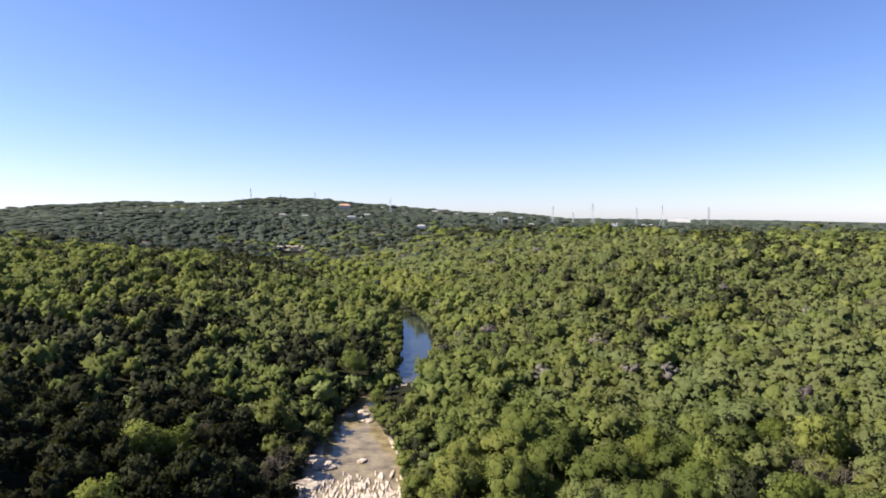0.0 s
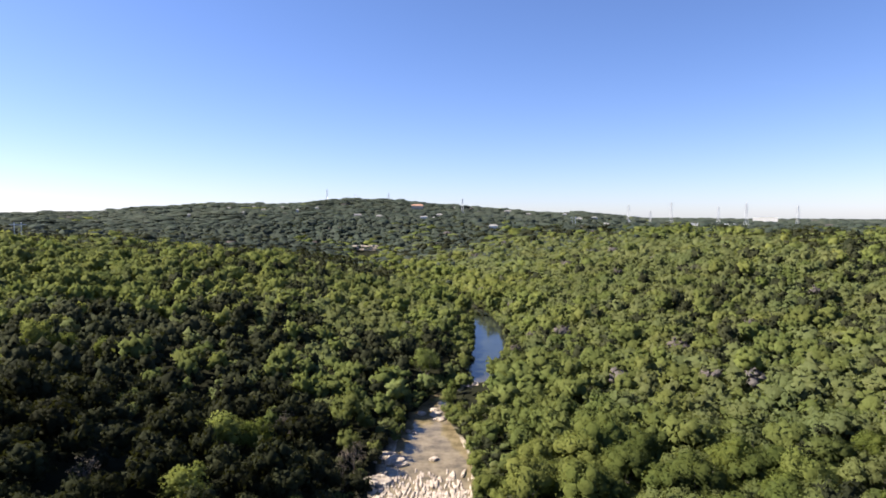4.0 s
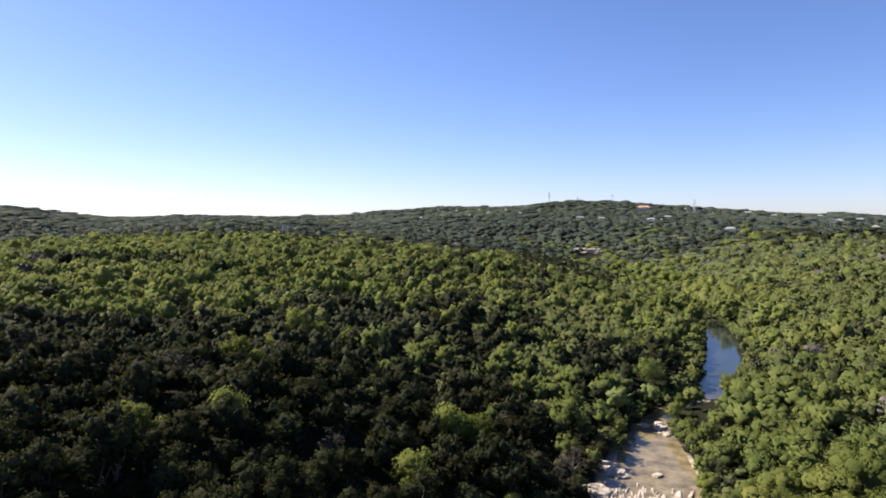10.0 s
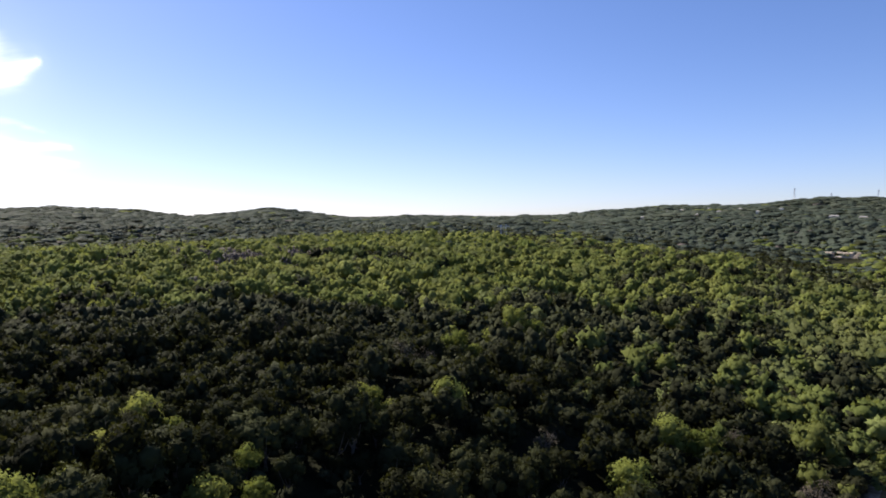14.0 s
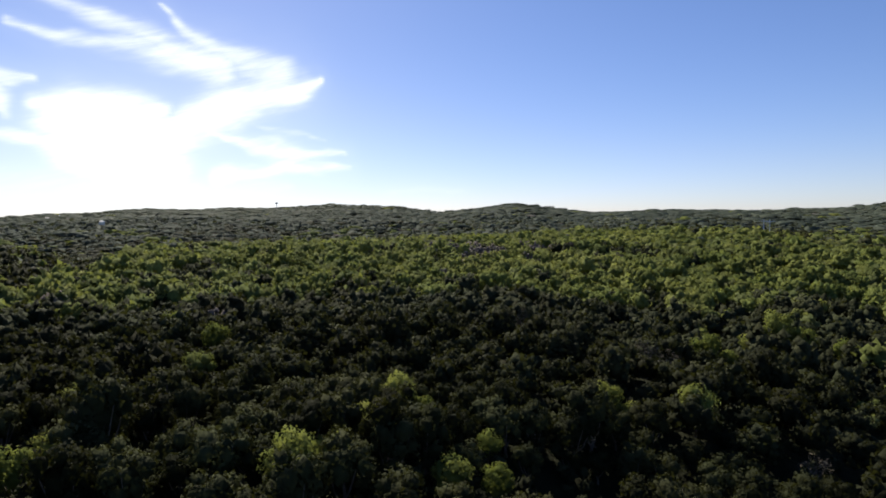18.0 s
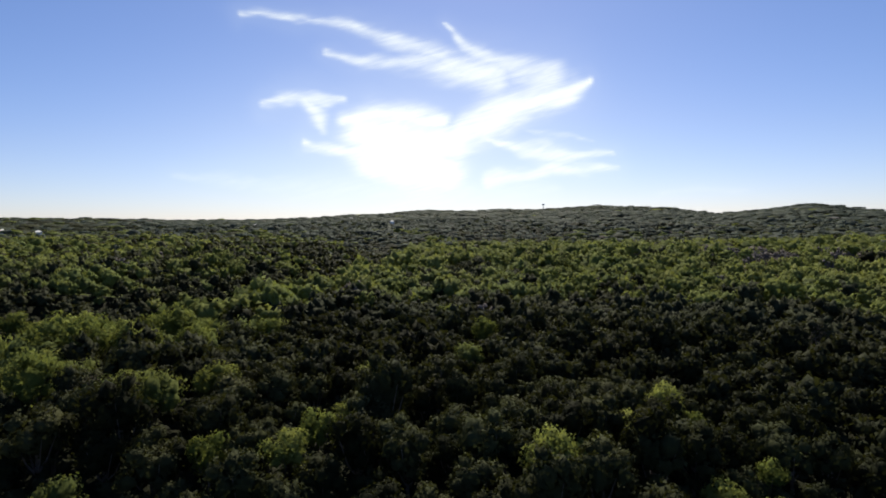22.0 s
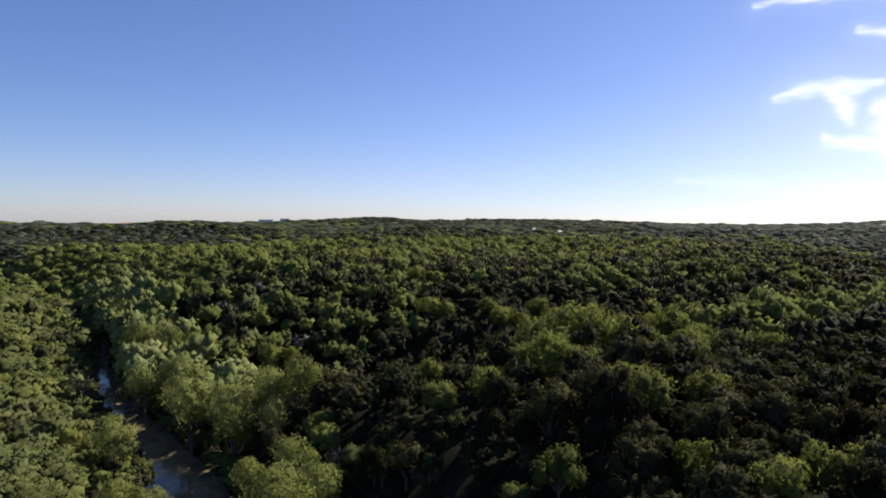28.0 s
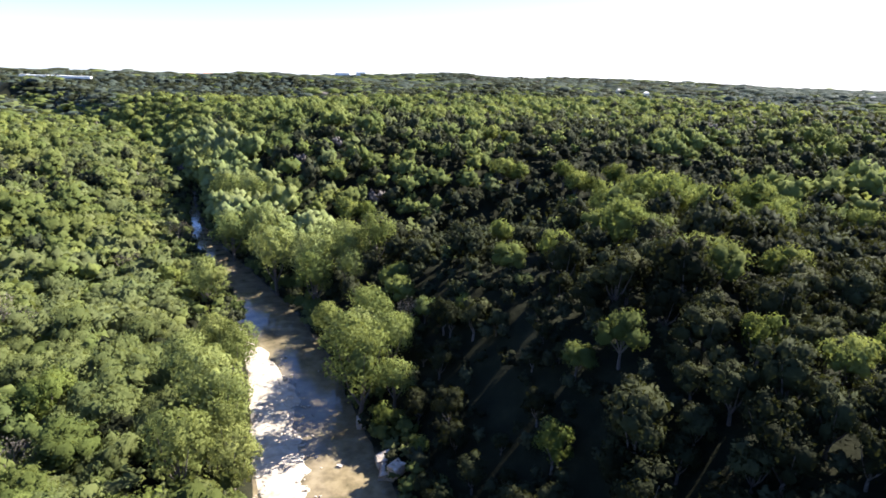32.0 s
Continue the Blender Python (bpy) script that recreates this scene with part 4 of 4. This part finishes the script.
# ---- creek stones ----
def stone_mesh(seed, flat=0.45, long=1.0, wide=1.0):
    """A worn, faceted block of limestone."""
    rng = np.random.default_rng(seed)
    v = BALL_V * rng.uniform(0.82, 1.12, (len(BALL_V), 1))
    v = np.sign(v) * np.abs(v) ** 0.7 * (wide, long, flat)
    v[:, 2] = np.where(v[:, 2] > flat * 0.62, flat * 0.62 + (v[:, 2] - flat * 0.62) * 0.3, v[:, 2])
    return mesh_from("limestone_block", v, BALL_F, LIMESTONE)


LEDGE_STONES = [stone_mesh(40 + k, 0.45, 3.4, 0.52) for k in range(6)]
LOOSE_STONES = [stone_mesh(60 + k, 0.55, 1.3) for k in range(5)]


def stone(x, y, z, size, turn, parent=None, meshes=LOOSE_STONES, tilt=0.0, pick=0):
    ob = new("rock" if parent else "limestone_rock", meshes[pick % len(meshes)])
    ob.matrix_basis = Matrix.LocRotScale((x, y, z), Euler((tilt, tilt * 0.5, turn)), (size, size, size))
    if parent:
        ob.parent = parent
    else:
        tagged(ob, "pale weathered limestone rock lying in the creek", "rock", "creek rocks")
    return ob


def rapids():
    """A shelf of ribbed white limestone across the creek, cut into long blocks."""
    shelf = tagged(new("limestone_rapids"), "shelf of ribbed white limestone blocks breaking the creek's flow", "rapids")
    rng = random.Random(5)
    n = 0
    for row in range(8):
        for col in range(44):
            x = -27.6 + col * 0.465 + rng.uniform(-0.22, 0.22)
            y = 110 + row * 2.9 + rng.uniform(-1.5, 1.5) - 0.012 * (x + 18) ** 2
            if rng.random() < (0.03 if row < 5 else 0.30 + 0.2 * (row - 5)):
                continue
            s = 0.30 + 0.42 * rng.random() ** 1.5
            stone(x, y, rng.uniform(-0.02, 0.16) - 0.010 * row, s, rng.uniform(-0.08, 0.24), shelf, LEDGE_STONES, rng.uniform(-0.08, 0.08), n)
            n += 1


rapids()
rng = random.Random(8)
for cx, cy, count, wide, big in ((-23.5, 170, 7, 2.6, 1.2), (-20.3, 166, 4, 1.2, 1.0), (-12.8, 201, 14, 3.6, 0.9), (-28.2, 137, 12, 2.2, 1.5), (-26.8, 135.5, 3, 1.6, 1.5), (-28.6, 126, 10, 1.8, 1.4),
                                 (-18.2, 138, 1, 0.1, 1.1), (-11, 147, 2, 0.6, 0.8), (-8.5, 133, 3, 0.7, 0.8), (-26.5, 155, 4, 1.4, 0.9)):
    for k in range(count):
        stone(cx + rng.gauss(0, wide * 0.6), cy + rng.gauss(0, wide * 0.6), rng.uniform(-0.05, 0.15), big * rng.uniform(0.5, 1.15), rng.uniform(0, 6.28), None, LOOSE_STONES, rng.uniform(-0.15, 0.15), k)
BLUFF_STONES = []
for k in range(4):
    bm = bmesh.new()
    bmesh.ops.create_cube(bm, size=2.0)
    bmesh.ops.subdivide_edges(bm, edges=bm.edges[:], cuts=1, use_grid_fill=True)
    chip = random.Random(70 + k)
    for v in bm.verts:
        v.co = Vector((v.co.x * chip.uniform(0.75, 1.15), v.co.y * chip.uniform(0.9, 1.35), v.co.z * chip.uniform(0.6, 0.95)))
    bmesh.ops.bevel(bm, geom=bm.edges[:], offset=0.07, segments=1, affect="EDGES")
    me = bpy.data.meshes.new("bluff_boulder")
    bm.to_mesh(me)
    bm.free()
    me.materials.append(LIMESTONE)
    BLUFF_STONES.append(me)
for x, y, z, s in ((-42.9, -64.6, 0.6, 1.15), (-43.6, -66.6, 1.3, 1.0), (-43.3, -63.0, 2.1, 0.95), (-46.5, -78, 0.7, 0.8), (-38.4, -70.5, 0.0, 0.35)):
    stone(x, y, z, s, x * 1.7, None, BLUFF_STONES, 0.2, int(-y))


def gravel_bar():
    """The bright bar of sand and gravel along the creek's inner bend."""
    line = np.array([(-22.6, -55), (-28.2, -67.5), (-31.7, -76), (-34.9, -85), (-38.4, -94), (-41.4, -105), (-42.9, -118), (-43.9, -132)], float)
    half = [3.6, 4.0, 4.7, 4.9, 4.5, 3.2, 1.9, 1.0]
    s = np.linspace(0, len(line) - 1, 90)
    k = np.arange(len(line))
    c = np.stack([np.interp(s, k, line[:, 0]), np.interp(s, k, line[:, 1])], -1)
    w = np.interp(s, k, half) * (1 + 0.5 * (value_noise(s * 9, s * 0, 7, 61) - 0.5))
    t = np.gradient(c, axis=0)
    t /= np.linalg.norm(t, axis=1, keepdims=True)
    side = np.stack([t[:, 1], -t[:, 0]], -1)
    u = np.linspace(-1, 1, 15)
    wob = (value_noise(np.repeat(s * 14, 15), np.tile(u * 9, 90), 3, 62).reshape(90, 15) - 0.5)
    g = c[:, None] + side[:, None] * (u[None, :, None] * w[:, None, None] + wob[..., None] * 2.6 * np.abs(u)[None, :, None])
    z = 0.34 * (1 - u[None] ** 2) - 0.10 + wob * 0.16
    m = 15
    i, j = np.meshgrid(np.arange(89), np.arange(m - 1), indexing="ij")
    quads = np.stack([i * m + j, i * m + j + 1, (i + 1) * m + j + 1, (i + 1) * m + j], -1).reshape(-1, 4)
    me = mesh_from("gravel_bar", np.concatenate([g, z[..., None]], -1).reshape(-1, 3), quads, GRAVEL, (), True)
    tagged(new("gravel_bar", me), "bright bar of pale sand and gravel beside the creek", "gravel bar", kind="structure")


GRAVEL = plain_mat("pale_gravel", [(0.27, (0.22, 0.17, 0.115)), (0.46, (0.40, 0.335, 0.25)), (0.72, (0.56, 0.49, 0.39))], 0.55, 0.9, 0.6)
gravel_bar()


def pebbles():
    """Loose stones strewn over the bar."""
    rng = np.random.default_rng(64)
    line = np.array([(-22.5, -55), (-28.5, -67.5), (-32.5, -77), (-36.5, -87), (-40.3, -97.5), (-43.2, -108)], float)
    s = rng.uniform(0, 5, 420)
    k = np.arange(6)
    x = np.interp(s, k, line[:, 0]) + rng.normal(0, 2.2, 420)
    y = np.interp(s, k, line[:, 1]) + rng.normal(0, 1.5, 420)
    size = 0.12 + 0.35 * rng.beta(1.2, 5, 420)
    parts = [(ICO_V * rng.uniform(0.7, 1.15, (12, 1)) * (1.2, 1.0, 0.6) * q + (a, b, 0.12), ICO_F) for a, b, q in zip(x, y, size)]
    me = mesh_from("loose_pebbles", *join(parts), LIMESTONE)
    tagged(new("loose_pebbles", me), "loose pale stones strewn over the gravel bar", "pebbles", kind="stuff")


pebbles()


# ---- far cliff, houses, pylons ----
def box(bm, size, at):
    bmesh.ops.create_cube(bm, size=1.0, matrix=Matrix.LocRotScale(at, None, size))


def bm_part(name, bm, material, parent, label=""):
    me = bpy.data.meshes.new(name)
    bm.to_mesh(me)
    bm.free()
    me.materials.append(material)
    ob = new(name, me)
    ob.parent = parent
    return tagged(ob, label)


def facing(x, y):
    """The turn that sets a thing's front towards the middle of the plan."""
    return math.atan2(y, x) + math.pi / 2


def cliff():
    x, y, r = sighted(13.4, -2.75, 8.0, nearest=650)
    root = tagged(new("limestone_cliff"), "low white limestone cliff above the wooded creek", "cliff")
    root.matrix_basis = Matrix.LocRotScale((x, y, float(land(x, y)) + 4.0), Euler((0, 0, facing(x, y) - 0.55)), None)
    rng = random.Random(3)
    u = r * math.tan(radians(1.6))
    for row in range(4):
        px = -u
        while px < u:
            w = rng.uniform(3.5, 8)
            high = 1.0 - abs(px / u) ** 2 * 0.6
            if rng.random() < 0.88 - 0.17 * row and row / 4 < high:
                bm = bmesh.new()
                box(bm, (w, 3.5, 2.3), (px + w / 2, rng.uniform(-0.6, 0.6) + row * 0.8, row * 2.4 + rng.uniform(-0.3, 0.3)))
                bmesh.ops.bevel(bm, geom=bm.edges[:], offset=0.35, segments=1, affect="EDGES")
                bm_part("rock_block", bm, LIMESTONE, root)
            px += w * 0.97
    for q in (0.99, 0.965, 0.94):
        CLEAR.append((x * q, y * q, u * 0.8))


def house(az, el, wide, wall, roof_mat, label, storeys=1, flat=False, far=None, lift=1.8):
    """A small far house: walls, roof, door and windows."""
    x, y, r = sighted(az, el, 4.0, nearest=far or 900)
    w = max(7.0, radians(wide) * r)
    d, h = max(8.0, w * 0.45), 3.2 * storeys
    base = float(land(x, y)) + lift
    root = tagged(new("house"), label, "house", "houses on the hills")
    root.matrix_basis = Matrix.LocRotScale((x, y, base), Euler((0, 0, facing(x, y))), None)
    bm = bmesh.new()
    box(bm, (w, d, h + lift + 3), (0, 0, h / 2 - (lift + 3) / 2))
    body = bm_part("wall", bm, wall, root)
    bm = bmesh.new()
    if flat:
        box(bm, (w + 0.6, d + 0.6, 0.5), (0, 0, h + 0.25))
    else:
        rise = d * 0.28
        p = [bm.verts.new(c) for c in ((-w / 2 - .6, -d / 2 - .6, h), (w / 2 + .6, -d / 2 - .6, h), (w / 2 + .6, d / 2 + .6, h), (-w / 2 - .6, d / 2 + .6, h), (-w / 2 + d * .35, 0, h + rise), (w / 2 - d * .35, 0, h + rise))]
        for f in ((0, 1, 5, 4), (2, 3, 4, 5), (1, 2, 5), (3, 0, 4), (3, 2, 1, 0)):
            bm.faces.new([p[i] for i in f])
    bm_part("roof", bm, roof_mat, root)
    n = max(3, int(w / 4))
    for s in range(storeys):
        for k in range(n):
            bm = bmesh.new()
            box(bm, (1.4, 0.1, 1.5), ((k + 0.5) / n * w - w / 2, -d / 2 - 0.03, 1.7 + 3.2 * s))
            bm_part("window", bm, WINDOW, root)
    a = math.atan2(y, x)
    for q in (8, 20, 34):
        CLEAR.append((x - math.cos(a) * q, y - math.sin(a) * q, w * 0.5 + 3))


TAN_HOUSE, WHITE_HOUSE = "tan stone house with a pale roof among trees", "white-walled house with a grey roof among trees"
house(8.9, 0.80, 1.1, TAN_WALL, CLAY_ROOF, "large tan house with an orange clay roof on the hilltop", 2)
for az, el, wide in ((14.3, 0.10, 0.70), (12.4, 0.0, 0.60), (6.9, 0.10, 0.55), (0.7, 0.40, 0.65), (-2.9, -0.30, 0.55), (27.5, 0.4, 0.45), (31.8, -0.5, 0.40), (-8.0, -0.8, 0.5), (22.5, 0.6, 0.4), (28.6, 0.15, 0.3), (25.4, 0.75, 0.35), (24.2, 0.35, 0.3), (20.9, 0.8, 0.3), (5.6, 0.75, 0.4), (3.4, 0.35, 0.4), (-1.2, 0.15, 0.45)):
    house(az, el, wide, TAN_WALL, GREY_ROOF, TAN_HOUSE)
for az, el, wide in ((26.6, 0.55, 0.3), (23.3, 0.85, 0.3), (19.6, 0.55, 0.28), (17.9, 0.75, 0.3), (-4.4, 0.1, 0.4), (-7.0, -0.2, 0.45), (8.3, -0.10, 0.75), (7.4, -0.2, 0.40), (2.0, -1.4, 0.8), (-5.7, -0.3, 0.5), (108.4, -0.3, 0.45), (106.6, -0.2, 0.4), (99.3, 0.45, 0.4), (96.5, -0.05, 0.4), (100.2, 0.3, 0.4), (127, -0.75, 0.25), (124.7, -0.75, 0.22)):
    house(az, el, wide, WHITE_WALL, WHITE_WALL if az > 90 else GREY_ROOF, "white metal-roofed house among trees" if az > 90 else WHITE_HOUSE)
for az, el, wide, st in ((-20.6, -0.55, 1.8, 4), (-10.5, -0.25, 0.75, 3), (-15.2, -0.75, 0.7, 1), (-18.0, -0.78, 0.9, 1)):
    house(az, el, wide, WHITE_WALL, WHITE_WALL, "long white flat-roofed building on the plateau", st, True, lift=6.0 if st > 3 else 2.0)
for az, el, wide, st in ((168.3, -1.05, 0.9, 2), (166.4, -1.1, 1.2, 2), (163.4, -1.0, 0.8, 3), (162.0, -1.0, 1.0, 3), (158.8, -0.8, 0.9, 2), (151, -0.5, 1.2, 2), (149.4, -0.5, 0.8, 2)):
    house(az, el, wide, WHITE_WALL if st == 2 else TAN_WALL, GREY_ROOF if st == 2 else CLAY_ROOF, "pale town building far off on the horizon", st, st == 2, 2000, 6.5)
cliff()


def beam(bm, a, b, thick):
    a, b = Vector(a), Vector(b)
    m = Matrix.Translation((a + b) / 2) @ (b - a).to_track_quat("Z", "Y").to_matrix().to_4x4() @ Matrix.Diagonal((thick, thick, (b - a).length, 1))
    bmesh.ops.create_cube(bm, size=1.0, matrix=m)


def pylon(az, top, r, thick=0.30):
    """A lattice mast with three pairs of arms."""
    x, y = -math.sin(radians(az)) * r, math.cos(radians(az)) * r
    base = float(land(x, y)) - 0.3
    h = EYE_HEIGHT + r * math.tan(radians(top)) - base
    root = tagged(new("power_pylon"), "grey steel lattice power pylon above the treetops", "pylon", "power pylons")
    root.matrix_basis = Matrix.LocRotScale((x, y, base), Euler((0, 0, facing(x, y) + 0.5)), None)
    w = h * 0.075
    for sx in (-1, 1):
        for sy in (-1, 1):
            bm = bmesh.new()
            beam(bm, (sx * w, sy * w, 0), (sx * 0.5, sy * 0.5, h), thick)
            bm_part("leg", bm, STEEL, root)
    for k in range(6):
        z0, z1 = h * k / 6, h * (k + 1) / 6
        a, b = w + (0.5 - w) * k / 6, w + (0.5 - w) * (k + 1) / 6
        for sy in (-1, 1):
            for sx in (-1, 1):
                bm = bmesh.new()
                beam(bm, (-sx * a, sy * a, z0), (sx * b, sy * b, z1), thick * 0.5)
                bm_part("brace", bm, STEEL, root)
    for k, zz in enumerate((0.76, 0.86, 0.95)):
        bm = bmesh.new()
        reach = h * (0.12 - 0.02 * k)
        beam(bm, (-reach, 0, h * zz), (reach, 0, h * zz), thick * 0.7)
        beam(bm, (-reach, 0, h * zz), (0, 0, h * (zz + 0.04)), thick * 0.4)
        beam(bm, (reach, 0, h * zz), (0, 0, h * (zz + 0.04)), thick * 0.4)
        bm_part("arm", bm, STEEL, root)


for az, top, r in ((17.0, 2.4, 1900), (14.5, 1.95, 1950), (11.5, 2.1, 2050), (4.8, 1.6, 1500), (-9.9, 0.9, 1250), (-13.4, 1.1, 1400), (-17.1, 0.75, 1500), (-19.2, 1.0, 1350), (-22.9, 0.75, 1300), (-11.7, 0.35, 1150)):
    pylon(az, top, r)


def twin_pole(az, top, r):
    """Two wooden poles joined by a crossarm."""
    x, y = -math.sin(radians(az)) * r, math.cos(radians(az)) * r
    base = float(land(x, y)) - 0.5
    h = EYE_HEIGHT + r * math.tan(radians(top)) - base
    root = tagged(new("power_pole"), "grey wooden twin power pole with a crossarm", "power pole", "power poles")
    root.matrix_basis = Matrix.LocRotScale((x, y, base), Euler((0, 0, facing(x, y))), None)
    for sx in (-2.4, 2.4):
        bm = bmesh.new()
        beam(bm, (sx, 0, 0), (sx, 0, h), 0.7)
        bm_part("pole", bm, STEEL, root)
    bm = bmesh.new()
    beam(bm, (-6, 0, h * 0.9), (6, 0, h * 0.9), 0.6)
    bm_part("crossarm", bm, STEEL, root)


def long_roof():
    """A long pale strip of low roofs far down the valley."""
    x, y, r = sighted(172.9, -1.62, 8.0, nearest=1200)
    root = tagged(new("long_warehouse"), "very long low white-roofed warehouse among far trees", "warehouse")
    root.matrix_basis = Matrix.LocRotScale((x, y, float(land(x, y)) + 3.5), Euler((0, 0, facing(x, y) - 0.12)), None)
    w = radians(4.6) * r
    bm = bmesh.new()
    box(bm, (w, 30, 3), (0, 0, -1.4))
    bm_part("wall", bm, WHITE_WALL, root)
    bm = bmesh.new()
    box(bm, (w + 1, 31, 0.5), (0, 0, 0.35))
    bm_part("roof", bm, WHITE_WALL, root)
    for q in np.linspace(-0.5, 0.5, 9):
        CLEAR.append((x * 0.985 + q * w * y / r, y * 0.985 - q * w * x / r, 22))


long_roof()
twin_pole(-5.2, -0.1, 1000)
twin_pole(40.7, -0.35, 620)


def water_tower():
    az, r = 82.8, 2500
    x, y = -math.sin(radians(az)) * r, math.cos(radians(az)) * r
    base = float(land(x, y))
    h = EYE_HEIGHT + r * math.tan(radians(1.55)) - base
    root = tagged(new("water_tower"), "small pale water tower on the far ridge", "water tower")
    root.location = (x, y, base)
    v, f = tube([(0, 0, 0), (0, 0, h * 0.8)], [1.6, 1.3], 10)
    part("shaft", mesh_from("shaft", v, f, WHITE_WALL), root)
    v = BALL_V * (6.0, 6.0, 3.2) + (0, 0, h * 0.88)
    part("tank", mesh_from("tank", v, BALL_F, WHITE_WALL, (), True), root)


water_tower()
undergrowth(True)
undergrowth(False)
bank_shrubs()
floor_shrubs()
plant_singles(plant())
